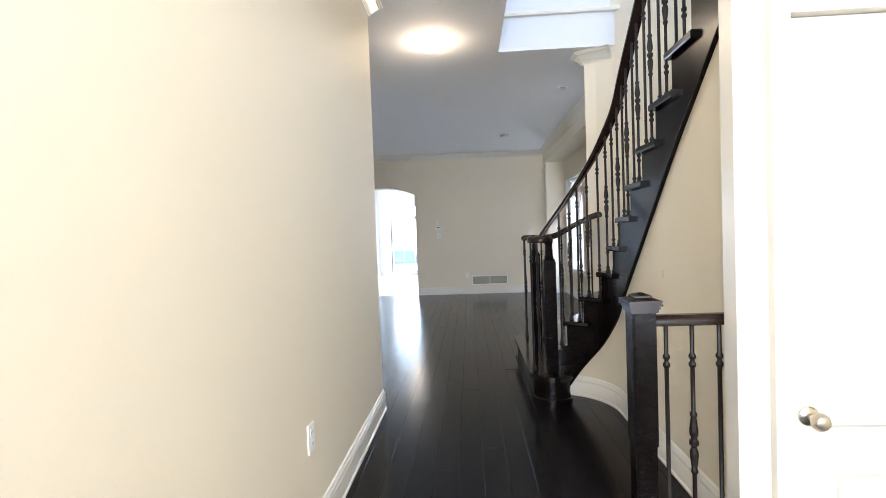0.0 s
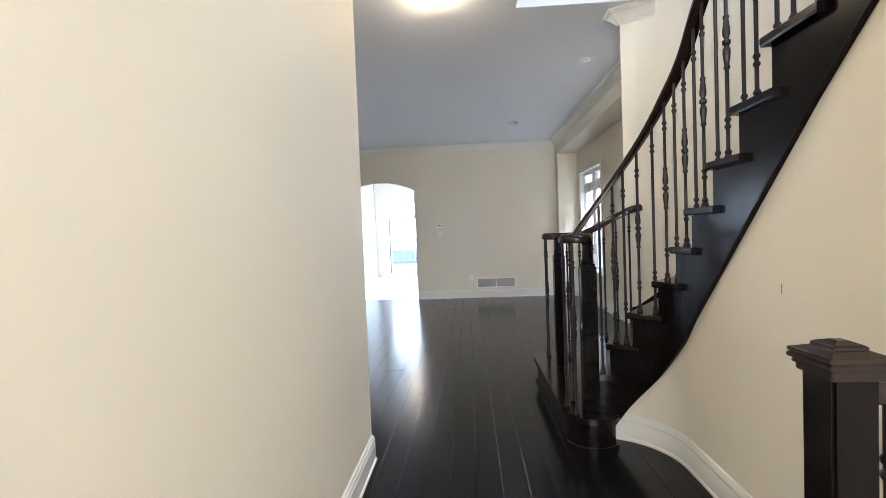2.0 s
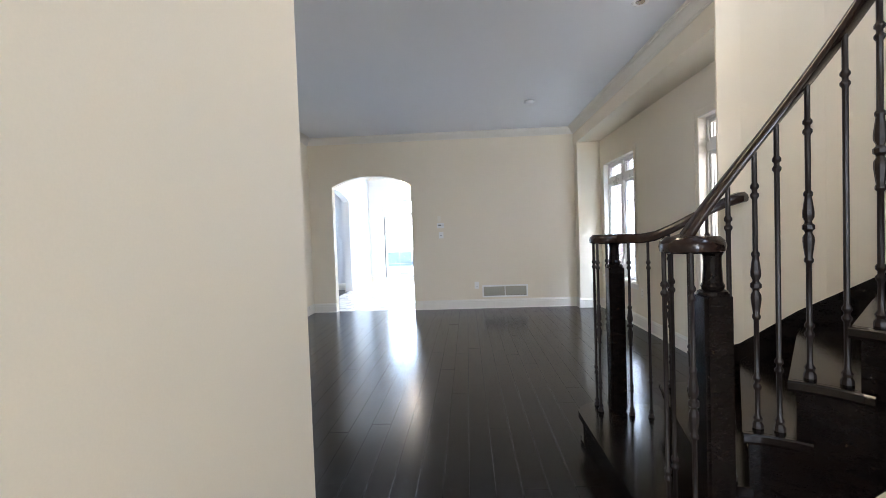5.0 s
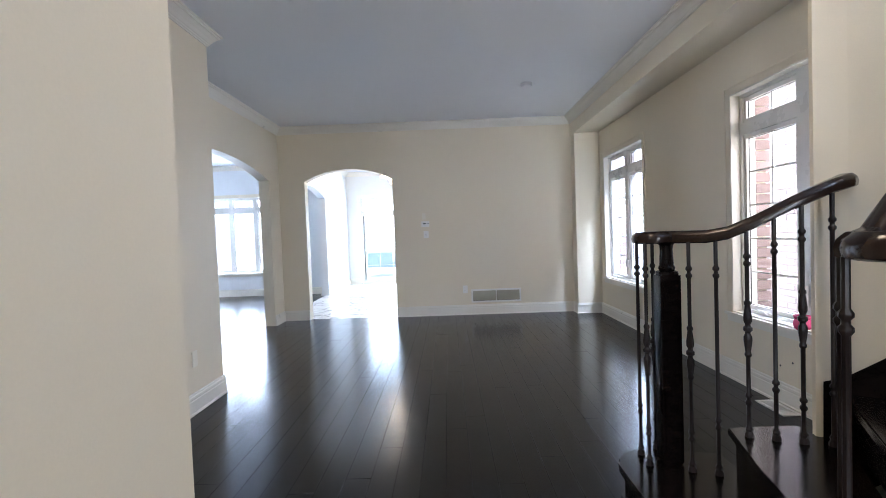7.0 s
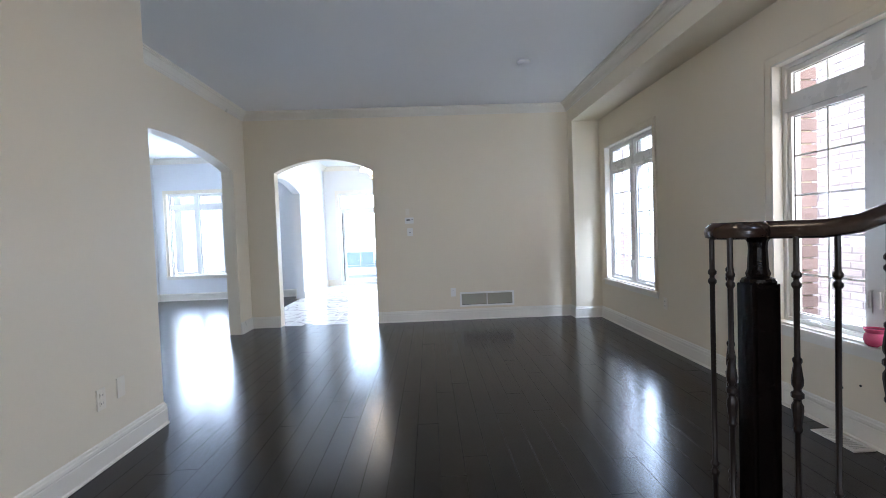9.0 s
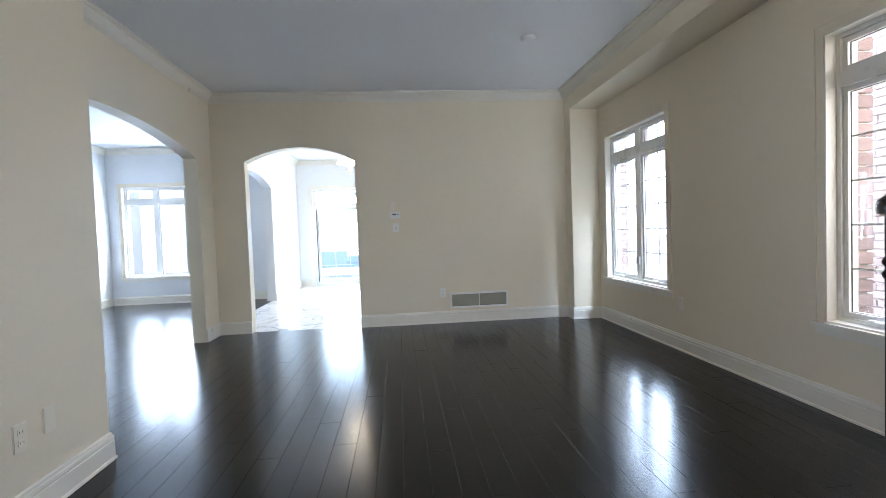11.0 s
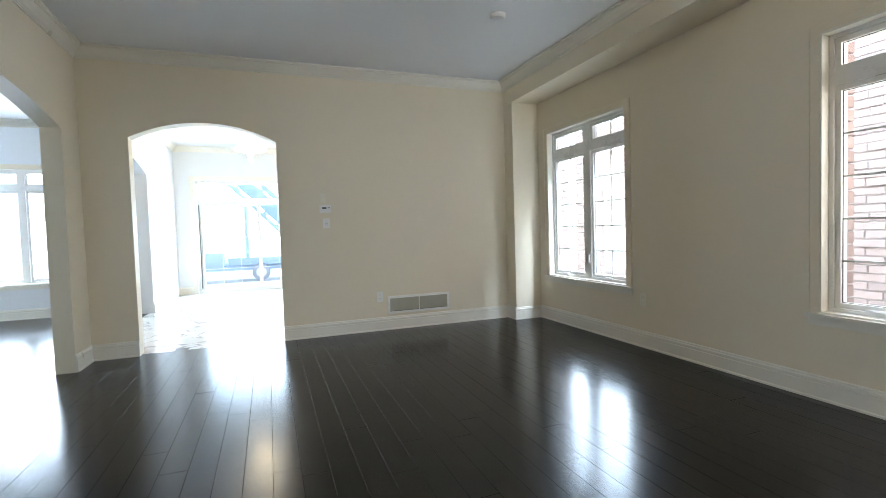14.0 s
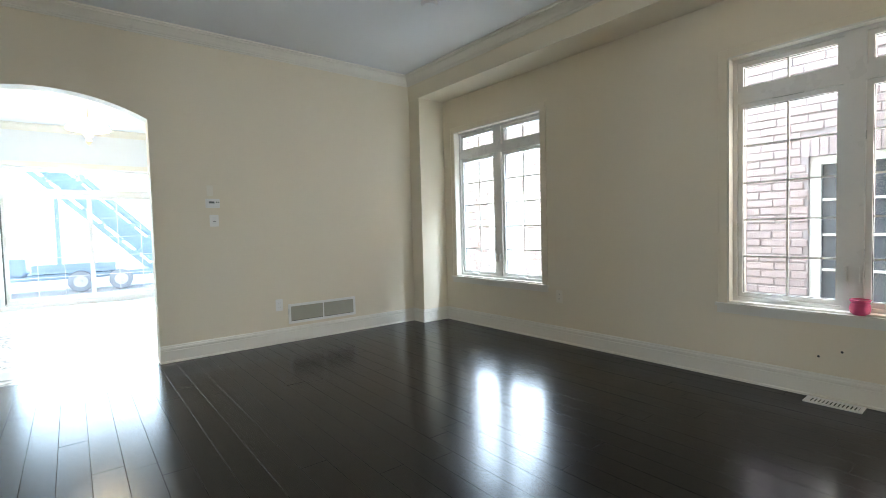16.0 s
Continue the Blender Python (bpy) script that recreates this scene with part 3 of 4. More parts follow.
# walls that hold the stair
bm = bmesh.new()
sl = [-0.02 + 0.05 * i for i in range(60)]
for a, b in zip(sl, sl[1:]):
    if inner(b)[1] < 2.6:
        continue
    q = []
    for s in (a, b):
        for off in (0.012, 0.09):
            x, y = inner(s, off)
            q.append([bm.verts.new((x, y, 0)), bm.verts.new((x, y, max(0.03, under(s) + 0.05)))])
    bm.faces.new((q[0][0], q[2][0], q[2][1], q[0][1]))
    bm.faces.new((q[1][0], q[3][0], q[3][1], q[1][1]))
    bm.faces.new((q[0][1], q[2][1], q[3][1], q[1][1]))
bmesh.ops.remove_doubles(bm, verts=bm.verts[:], dist=0.0004)
structure("wall_stair_curved", bm, WALL, "curved beige wall under the staircase with a small scuff", "wall", True)
out = WALLC + [(XR - 0.001, 3.6), (XR - 0.001, 5.31), (1.535, 5.31)]
structure("wall_stair_outer", prism(bmesh.new(), out, 0, 4.9), WALL, "curved beige wall beside the upper stair flight", "wall")
bm = sweep(bmesh.new(), [(*inner(s, 0.012), 0) for s in [0.12 + 0.05 * i for i in range(40)] if inner(s)[1] > 2.62], BASE)
structure("baseboard_curved", bm, TRIM, "white moulded baseboard bending along the curved stair wall", "trim", True)
run("crown_stair", [(1.94, 5.312), (1.526, 5.312), (1.526, 5.290), (1.62, 5.235), (1.74, 5.152)], CROWN, H, CL)
for y, z, l in ((3.28, 0.965, 0.035), (2.648, 0.735, 0.014), (2.656, 1.95, 0.004)):
    part("scuff", boxes((1.3925, 1.3955, y, y + 0.0015, z, z + l)), DARK, bpy.data.objects["wall_stair_curved"])


def newel(bm, x, y, z0, z1):
    """Turned top on a square post with chamfered edges."""
    h = z1 - z0
    w = 0.043
    q = z0 + h * 0.865
    box(bm, x - w, x + w, y - w, y + w, z0, q, bevel=0.009)
    lathe(bm, [(0.046, q - 0.004), (0.044, q + 0.006), (0.031, q + 0.012), (0.034, q + 0.022), (0.029, q + 0.034), (0.0255, z1 - 0.03), (0.027, z1 - 0.012), (0.034, z1)], (x, y, 0), 14)
    return bm


RTOP = 1.162
NF, NN = (1.055, 5.485), (0.99, 4.295)
part("newel_post", newel(bmesh.new(), *NF, RISE, RTOP - 0.024), STAIR, stair, "dark square newel post with a turned neck")
part("newel_post", newel(bmesh.new(), *NN, RISE, RTOP - 0.024), STAIR, stair, "dark square newel post with a turned neck")


def baluster(bm, x, y, z0, z1, fancy):
    h = z1 - z0
    r = 0.0078
    prof = [(0.017, z0), (0.017, z0 + 0.012), (0.011, z0 + 0.022), (0.015, z0 + 0.032), (r, z0 + 0.045)]

    def knuckle(c):
        return [(r, c - 0.026), (0.0128, c - 0.018), (0.0128, c - 0.010), (r, c - 0.004), (r, c + 0.004), (0.0128, c + 0.010), (0.0128, c + 0.018), (r, c + 0.026)]
    prof += knuckle(z0 + (0.15 if fancy else 0.21))
    if fancy:
        c = z0 + h * 0.52
        prof += [(r, c - 0.112), (0.0125, c - 0.106), (0.0125, c - 0.098), (0.0095, c - 0.092), (0.0125, c - 0.070), (0.0155, c - 0.045), (0.0150, c - 0.030), (0.0095, c - 0.018), (0.0105, c - 0.012), (0.0165, c - 0.006), (0.0165, c + 0.006), (0.0105, c + 0.012), (0.0095, c + 0.018), (0.0150, c + 0.030), (0.0155, c + 0.045), (0.0125, c + 0.070), (0.0095, c + 0.092), (0.0125, c + 0.098), (0.0125, c + 0.106), (r, c + 0.112)]
    prof += knuckle(z1 - 0.125)
    prof += [(r, z1)]
    return lathe(bm, prof, (x, y, 0), 8)


RAILP = [(-0.032, -0.020), (-0.022, -0.026), (0.022, -0.026), (0.032, -0.020), (0.034, -0.004), (0.030, 0.012), (0.016, 0.026), (-0.016, 0.026), (-0.030, 0.012), (-0.034, -0.004)]
INB = 0.03
RH = 0.86


def rail_z(s):
    """Height of the open-side rail: an easing from the volute into the pitch of the flight."""
    if s > 0.70:
        return (7 + (s - 0.671) / 0.196) * RISE + RH
    if s < 0.45:
        return RTOP + 1.45 * max(0.0, s + 0.055)
    lo, hi = RTOP + 1.45 * 0.505, 7.148 * RISE + RH
    return lo + (hi - lo) * (s - 0.45) / 0.25


# open-side rail: from the turned cap over the near newel up the flight
ss = [0.12 + 0.045 * i for i in range(62)]
path = [(0.88, 4.35, RTOP), (0.915, 4.38, RTOP)] + [(*inner(s, INB), rail_z(s)) for s in [-0.05, 0.0, 0.05] + ss]
part("handrail", sweep(bmesh.new(), path, RAILP), RAIL, stair, "dark wooden handrail sweeping up the curve", True)
bm = lathe(bmesh.new(), [(0.076, RTOP - 0.026), (0.093, RTOP - 0.020), (0.096, RTOP - 0.004), (0.092, RTOP + 0.012), (0.076, RTOP + 0.026)], (0.930, 4.300, 0), 26)
part("rail_volute", bm, RAIL, stair, "round dark volute over the first tread", True)
bm = lathe(bmesh.new(), [(0.076, RTOP - 0.026), (0.093, RTOP - 0.020), (0.096, RTOP - 0.004), (0.092, RTOP + 0.012), (0.076, RTOP + 0.026)], (1.025, 5.525, 0), 26)
part("rail_volute", bm, RAIL, stair, "round dark volute over the first tread", True)
# short rail to the wall
path = [(1.03, 5.52, RTOP), (1.10, 5.44, RTOP), (1.17, 5.375, RTOP), (1.225, 5.33, RTOP + 0.012), (1.30, 5.292, RTOP + 0.05), (1.41, 5.245, RTOP + 0.115), (1.52, 5.205, RTOP + 0.17), (1.58, 5.205, RTOP + 0.19), (1.615, 5.235, RTOP + 0.195)]
part("handrail", sweep(bmesh.new(), path, RAILP), RAIL, stair, "short dark handrail running into the wall", True)

# balusters
for i, (x, y) in enumerate([(0.960, 5.562), (0.955, 5.464), (1.050, 5.612), (1.106, 5.40), (1.197, 5.365)]):
    part("baluster", baluster(bmesh.new(), x, y, RISE, RTOP - 0.02, i in (1, 2, 3)), IRON, stair, "", True)
for i, (x, y, dz) in enumerate([(1.28, 5.300, 0.03), (1.36, 5.262, 0.075), (1.441, 5.230, 0.12)]):
    part("baluster", baluster(bmesh.new(), x, y, 2 * RISE, RTOP + dz, i != 1), IRON, stair, "", True)
part("baluster", baluster(bmesh.new(), 1.53, 5.20, 2 * RISE, RTOP + 0.16, False), IRON, stair, "", True)
for i, (x, y) in enumerate([(0.868, 4.36), (0.895, 4.23), (0.925, 4.44)]):
    part("baluster", baluster(bmesh.new(), x, y, RISE, RTOP - 0.02, i == 1), IRON, stair, "", True)
for k in range(2, 17):
    places = (S[k] + (0.05 if k < 7 else 0.075), S[k + 1] - (0.022 if k < 6 else 0.006))
    for j, s in enumerate(places[:1] if k == 2 else places):
        x, y = inner(s, INB)
        part("baluster", baluster(bmesh.new(), x, y, k * RISE, rail_z(s) - 0.02, j == 0 and k > 2), IRON, stair, "", True)

# ---- guard beside the sunken landing ----
guard = tagged(new("guard_railing"), "dark wooden guard with a capped post and iron balusters", "railing")
gy, px = 2.525, 1.008
bm = bmesh.new()
box(bm, px - 0.041, px + 0.041, gy - 0.041, gy + 0.041, 0.45, 0.935, bevel=0.006)
box(bm, px - 0.037, px + 0.037, gy - 0.037, gy + 0.037, 0.0, 0.46, bevel=0.006)
part("newel_post", bm, STAIR, guard)
bm = bmesh.new()
for hw, z0, z1 in ((0.047, 0.926, 0.940), (0.052, 0.939, 0.946), (0.050, 0.945, 0.950), (0.058, 0.949, 0.958), (0.055, 0.957, 0.961), (0.057, 0.960, 0.969)):
    box(bm, px - hw, px + hw, gy - hw, gy + hw, z0, z1, bevel=0.002)
rings = [[bm.verts.new((px + a * hw, gy + b * hw, z)) for a, b in ((-1, -1), (1, -1), (1, 1), (-1, 1))] for hw, z in ((0.054, 0.968), (0.030, 0.978), (0.030, 0.983), (0.026, 0.986), (0.010, 0.992))]
bm.faces.new(rings[-1])
for vs, us in zip(rings, rings[1:]):
    for i in range(4):
        bm.faces.new((vs[i], vs[(i + 1) % 4], us[(i + 1) % 4], us[i]))
part("post_cap", bm, RAIL, guard, "stepped brown wooden post cap")
part("handrail", sweep(bmesh.new(), [(px + 0.041, gy, 0.893), (1.392, gy, 0.893)], [(u * 0.8, v * 0.75) for u, v in RAILP]), RAIL, guard, "brown rounded handrail", True)
for i, x in enumerate((1.094, 1.183, 1.276)):
    part("baluster", baluster(bmesh.new(), x, gy, 0.0, 0.873, i == 1), IRON, guard, "", True)

# ---- closet door ----
door = tagged(new("door_1"), "closed white two-panel moulded door with lever-free round knob", "door", "", "structure")
part("door_casing", boxes((DX0 - 0.065, DX0, 2.378, 2.40, -0.34, DT + 0.065), (DX1, DX1 + 0.065, 2.378, 2.40, -0.34, DT + 0.065), (DX0, DX1, 2.378, 2.40, DT, DT + 0.065), (DX0 - 0.065, DX0 - 0.05, 2.370, 2.378, -0.34, DT + 0.065), (DX0 - 0.065, DX1 + 0.065, 2.370, 2.378, DT + 0.05, DT + 0.065)), TRIM, door)
leaf = part("door_leaf", boxes((DX0 + 0.005, DX1 - 0.003, 2.415, 2.45, -0.33, DT - 0.003)), TRIM, door)


def panel(x0, x1, z0, z1, rise):
    """Raised field inside a moulded groove; rise: height of the arch in its head."""
    bm = bmesh.new()
    n = 12
    outer = [(x0, z0), (x1, z0)] + [(x1 + (x0 - x1) * i / n, z1 + rise * math.sin(math.pi * i / n) ** 2) for i in range(n + 1)]
    c = ((x0 + x1) / 2, (z0 + z1) / 2)
    rings = []
    for shrink, y in ((0.0, 2.4145), (0.012, 2.4065), (0.026, 2.4065), (0.044, 2.4140), (0.062, 2.4095)):
        rings.append([bm.verts.new((x + (shrink if x < c[0] else -shrink), y, z + (shrink if z < c[1] else -shrink))) for x, z in outer])
    for a, b in zip(rings, rings[1:]):
        for i in range(len(a)):
            bm.faces.new((a[i], a[(i + 1) % len(a)], b[(i + 1) % len(b)], b[i]))
    bm.faces.new(rings[-1])
    return bm


part("door_panel", panel(DX0 + 0.115, DX1 - 0.115, 0.548, 1.61, 0.10), TRIM, leaf)
part("door_panel", panel(DX0 + 0.115, DX1 - 0.115, -0.17, 0.428, 0.0), TRIM, leaf)
bm = lathe(bmesh.new(), [(0.032, 0.0), (0.032, -0.006), (0.024, -0.012), (0.012, -0.016), (0.012, -0.032), (0.022, -0.038), (0.029, -0.050), (0.029, -0.060), (0.022, -0.070), (0.008, -0.074)], (DX0 + 0.062, 2.4145, 0.589), 18, "y")
part("strike_plate", boxes((DX0 + 0.0005, DX0 + 0.0035, 2.410, 2.43, 0.555, 0.62)), NICKEL, door, "worn metal strike plate")
part("door_knob", bm, NICKEL, leaf, "round satin nickel knob", True)

# ---- fixtures ----
lamp = tagged(new("ceiling_light"), "lit flush round ceiling light with frosted glass bowl", "ceiling light")
part("base_ring", lathe(bmesh.new(), [(0.11, H), (0.11, H - 0.018), (0.10, H - 0.025)], (0.150, 4.83, 0), 28), NICKEL, lamp, "", True)
g = part("glass_bowl", lathe(bmesh.new(), [(0.118, H - 0.014), (0.118, H - 0.024), (0.107, H - 0.046), (0.075, H - 0.064), (0.03, H - 0.074), (0.006, H - 0.075)], (0.150, 4.83, 0), 28), LAMPGLASS, lamp, "glowing warm frosted glass", True)
g.visible_shadow = False

pend = tagged(new("pendant_lamp"), "lit glass pendant lamp with a brass finial in the kitchen", "pendant lamp")
KX, KY = -0.98, 13.0
part("canopy", lathe(bmesh.new(), [(0.06, H), (0.06, H - 0.015), (0.02, H - 0.04), (0.006, H - 0.05), (0.006, 2.48)], (KX, KY, 0), 16), CHROME, pend, "", True)
g = part("shade", lathe(bmesh.new(), [(0.03, 2.54), (0.12, 2.52), (0.20, 2.46), (0.225, 2.405), (0.215, 2.40), (0.18, 2.42), (0.02, 2.46)], (KX, KY, 0), 28), PENDANTGLASS, pend, "glowing glass shade", True)
g.visible_shadow = False
part("finial", lathe(bmesh.new(), [(0.05, 2.41), (0.06, 2.36), (0.045, 2.32), (0.02, 2.29), (0.035, 2.26), (0.01, 2.22)], (KX, KY, 0), 14), AMBER, pend, "pale amber glass drop", True)

for x, y, lab in ((1.53, 6.29, "white round recessed ceiling spot, unlit"),):
    pot = tagged(new("recessed_spot"), lab, "ceiling spot")
    part("trim_ring", lathe(bmesh.new(), [(0.06, H), (0.06, H - 0.006), (0.045, H - 0.008), (0.035, H - 0.002)], (x, y, 0), 22), VINYL, pot, "", True)
    part("lens", lathe(bmesh.new(), [(0.034, H - 0.002), (0.030, H - 0.007), (0.004, H - 0.009)], (x, y, 0), 18), NICKEL, pot, "", True)
for x, y in ((1.055, 8.74), (-0.70, 5.83)):
    det = tagged(new("smoke_detector"), "small white round ceiling detector", "smoke detector", "smoke detectors")
    part("housing", lathe(bmesh.new(), [(0.065, H), (0.065, H - 0.02), (0.055, H - 0.035), (0.02, H - 0.04), (0.004, H - 0.04)], (x, y, 0), 22), WHITE, det, "", True)
    part("vent_ring", lathe(bmesh.new(), [(0.066, H - 0.012), (0.068, H - 0.014), (0.066, H - 0.017)], (x, y, 0), 22), PLATE, det, "", True)


def return_grille():
    g = tagged(new("return_air_grille"), "wide cream metal return air grille low on the wall", "air grille")
    x0, x1, z0, z1, y = 0.440, 1.175, 0.178, 0.374, YF
    # Dark sheet behind the slats; its colour holds the shade of the duct.
    part("backing", boxes((x0 + 0.02, x1 - 0.02, y - 0.003, y - 0.001, z0 + 0.02, z1 - 0.02)), DARK, g)
    part("frame", boxes((x0, x1, y - 0.012, y, z0, z0 + 0.024), (x0, x1, y - 0.012, y, z1 - 0.024, z1), (x0, x0 + 0.024, y - 0.012, y, z0 + 0.024, z1 - 0.024), (x1 - 0.024, x1, y - 0.012, y, z0 + 0.024, z1 - 0.024), ((x0 + x1) / 2 - 0.006, (x0 + x1) / 2 + 0.006, y - 0.010, y - 0.002, z0 + 0.024, z1 - 0.024)), PLATE, g)
    for i in range(13):
        zz = z0 + 0.03 + i * 0.0112
        bm = bmesh.new()
        vs = [bm.verts.new(p) for p in ((x0 + 0.024, y - 0.010, zz), (x1 - 0.024, y - 0.010, zz), (x1 - 0.024, y - 0.0045, zz + 0.0096), (x0 + 0.024, y - 0.0045, zz + 0.0096))]
        us = [bm.verts.new(v.co + Vector((0, 0.0012, -0.0012))) for v in vs]
        bm.faces.new(vs)
        bm.faces.new(us)
        for j in range(4):
            bm.faces.new((vs[j], vs[(j + 1) % 4], us[(j + 1) % 4], us[j]))
        part("slat", bm, GRILLE, g)


return_grille()


def plate(name, m, w, h, kind, label, category, cover=PLATE):
    """A wall plate in local x, z with its face towards -y."""
    t = tagged(new(name), label, category, name.replace("_", " ") + "s" if name in ("wall_outlet", "light_switch") else "")
    t.matrix_world = m
    part("cover", boxes((-w / 2, w / 2, -0.007, 0, -h / 2, h / 2), bevel=0.003), cover, t)
    if kind == "outlet":
        for dz in (-0.022, 0.022):
            part("socket", boxes((-0.016, 0.016, -0.009, -0.0065, dz - 0.014, dz + 0.014), bevel=0.003), cover, t)
            part("slot", boxes((-0.008, -0.006, -0.0095, -0.0085, dz - 0.004, dz + 0.005), (0.006, 0.008, -0.0095, -0.0085, dz - 0.004, dz + 0.005)), DARK, t)
    if kind == "switch":
        n = max(1, round(w / 0.06))
        for i in range(n):
            u = (i - (n - 1) / 2) * 0.046
            part("rocker", boxes((u - 0.016, u + 0.016, -0.011, -0.0065, -0.033, 0.033), bevel=0.003), VINYL if cover is PLATE else cover, t)
            part("gap", boxes((u - 0.013, u + 0.013, -0.0118, -0.0108, -0.008, -0.004)), DARK, t)
    if kind == "thermostat":
        part("screen", boxes((-0.035, 0.010, -0.0265, -0.0235, -0.002, 0.016)), DISPLAY, t, "small grey display")
        part("body", boxes((-w / 2 + 0.004, w / 2 - 0.004, -0.024, -0.006, -h / 2 + 0.004, h / 2 - 0.004), bevel=0.005), VINYL, t)
        for u in (0.028, 0.044):
            part("button", boxes((u - 0.005, u + 0.005, -0.027, -0.0235, 0.004, 0.014), bevel=0.002), DARK, t)
    return t


def north(x, z, y=YF):
    return Matrix.Translation((x, y, z))


WEST = Matrix.Rotation(radians(90), 4, "Z")
EASTR = Matrix.Rotation(radians(-90), 4, "Z")
plate("thermostat", north(-0.203, 1.365), 0.118, 0.082, "thermostat", "white wall thermostat with a small dark display", "thermostat")
plate("light_switch", north(-0.197, 1.210), 0.075, 0.105, "switch", "white double rocker light switch under the thermostat", "light switch")
plate("alarm_keypad", north(-0.222, 1.478), 0.052, 0.092, "plain", "small blank white sensor plate above the thermostat", "wall plate", CREAM)
plate("wall_outlet", north(0.353, 0.378), 0.07, 0.115, "outlet", "white wall outlet beside the return grille", "wall outlet")
plate("wall_outlet", Matrix.Translation((-0.232, 2.61, 0.45)) @ WEST, 0.07, 0.115, "outlet", "white outlet on the cream hallway wall", "wall outlet")
plate("wall_outlet", Matrix.Translation((-1.72, 6.60, 0.37)) @ WEST, 0.07, 0.115, "outlet", "white outlet low on the living room wall", "wall outlet", CREAM)
plate("cable_plate", Matrix.Translation((-1.72, 6.76, 0.385)) @ WEST, 0.07, 0.115, "plain", "blank white cable plate beside an outlet", "wall plate", CREAM)
plate("light_switch", Matrix.Translation((-1.72, 5.84, 1.20)) @ WEST, 0.118, 0.115, "switch", "white double rocker light switch on the wall", "light switch", CREAM)
plate("wall_outlet", Matrix.Translation((XR, 8.51, 0.427)) @ EASTR, 0.07, 0.115, "outlet", "white outlet under the beige wall between windows", "wall outlet", CREAM)


def floor_register(x0, x1, y0, y1):
    r = tagged(new("floor_register"), "white slotted metal floor register by the wall", "floor register")
    part("frame", boxes((x0, x1, y0, y0 + 0.018, 0.0, 0.007), (x0, x1, y1 - 0.018, y1, 0.0, 0.007), (x0, x0 + 0.02, y0 + 0.018, y1 - 0.018, 0.0, 0.007), (x1 - 0.02, x1, y0 + 0.018, y1 - 0.018, 0.0, 0.007)), VINYL, r)
    # Flat dark sheet: the shade below the slots is put into its colour.
    part("shade_sheet", boxes((x0 + 0.02, x1 - 0.02, y0 + 0.018, y1 - 0.018, 0.0, 0.002)), DARK, r, "dark sheet for the shade under the slots")
    n = 13
    for i in range(n):
        y = y0 + 0.022 + (y1 - y0 - 0.05) * i / (n - 1)
        part("slat", boxes((x0 + 0.02, x1 - 0.02, y, y + 0.009, 0.0025, 0.0065)), VINYL, r)


floor_register(2.165, 2.282, 6.36, 6.63)

jar = tagged(new("candle_jar"), "small pink glass candle jar on the window sill", "candle jar")
lo = WZ0 + 0.002
part("jar", lathe(bmesh.new(), [(0.03, lo), (0.044, lo + 0.012), (0.050, lo + 0.035), (0.046, lo + 0.06), (0.040, lo + 0.07), (0.046, lo + 0.078), (0.046, lo + 0.084), (0.038, lo + 0.084), (0.036, lo + 0.06), (0.004, lo + 0.055)], (2.320, 6.40, 0), 20), PINK, jar, "", True)
part("rim", lathe(bmesh.new(), [(0.048, lo + 0.084), (0.050, lo + 0.088), (0.048, lo + 0.092), (0.040, lo + 0.092), (0.040, lo + 0.084)], (2.320, 6.40, 0), 20), PINK, jar, "", True)
for y, z in ((6.587, 0.251), (6.476, 0.297)):
    h = tagged(part("wall_plug_hole", lathe(bmesh.new(), [(0.007, 0.0), (0.007, -0.002), (0.002, -0.003)], (XR, y, z), 10, "x"), DARK), "small dark plug hole in the wall", "plug hole")

# ---- outside ----
structure("ground", boxes((-400, 400, -400, 400, -0.6, -0.45)), EARTH, "bare grey construction ground around the house", "ground")

structure("backdrop", boxes((-150, 150, 70, 70.2, -1, 90)), SKYGLOW, "bright overcast sky in the distance", "sky")

# the house next door: brick wall with windows
NX = 4.55
nb = tagged(new("neighbour_house"), "red-brown brick house with white windows next door", "house")
openings = [(5.75, 7.18, 0.15, 1.70), (10.92, 11.77, 0.40, 1.67)]
bm = bmesh.new()
NE = 12.46
ys = sorted({2.0, NE, *[v for o in openings for v in o[:2]]})
for a, b in zip(ys, ys[1:]):
    op = [o for o in openings if o[0] <= a and b <= o[1]]
    if op:
        box(bm, NX - 0.002, NX + 6.0, a, b, -0.75, op[0][2])
        box(bm, NX - 0.002, NX + 6.0, a, b, op[0][3], 6.2)
        box(bm, NX + 0.3, NX + 6.0, a, b, op[0][2], op[0][3])
    else:
        box(bm, NX - 0.002, NX + 6.0, a, b, -0.75, 6.2)
core = part("wall", bm, MORTAR, nb, "brick wall with pale mortar")
bm = bmesh.new()
vs = [(NX - 0.4, 1.6, 6.2), (NX - 0.4, NE + 0.4, 6.2), (NX + 4.5, NE + 0.4, 8.6), (NX + 4.5, 1.6, 8.6)]
a = [bm.verts.new(v) for v in vs]
b = [bm.verts.new((v[0], v[1], v[2] + 0.15)) for v in vs]
bm.faces.new(a)
bm.faces.new(b)
for i in range(4):
    bm.faces.new((a[i], a[(i + 1) % 4], b[(i + 1) % 4], b[i]))
part("roof", bm, ROOF, nb, "grey shingle roof")
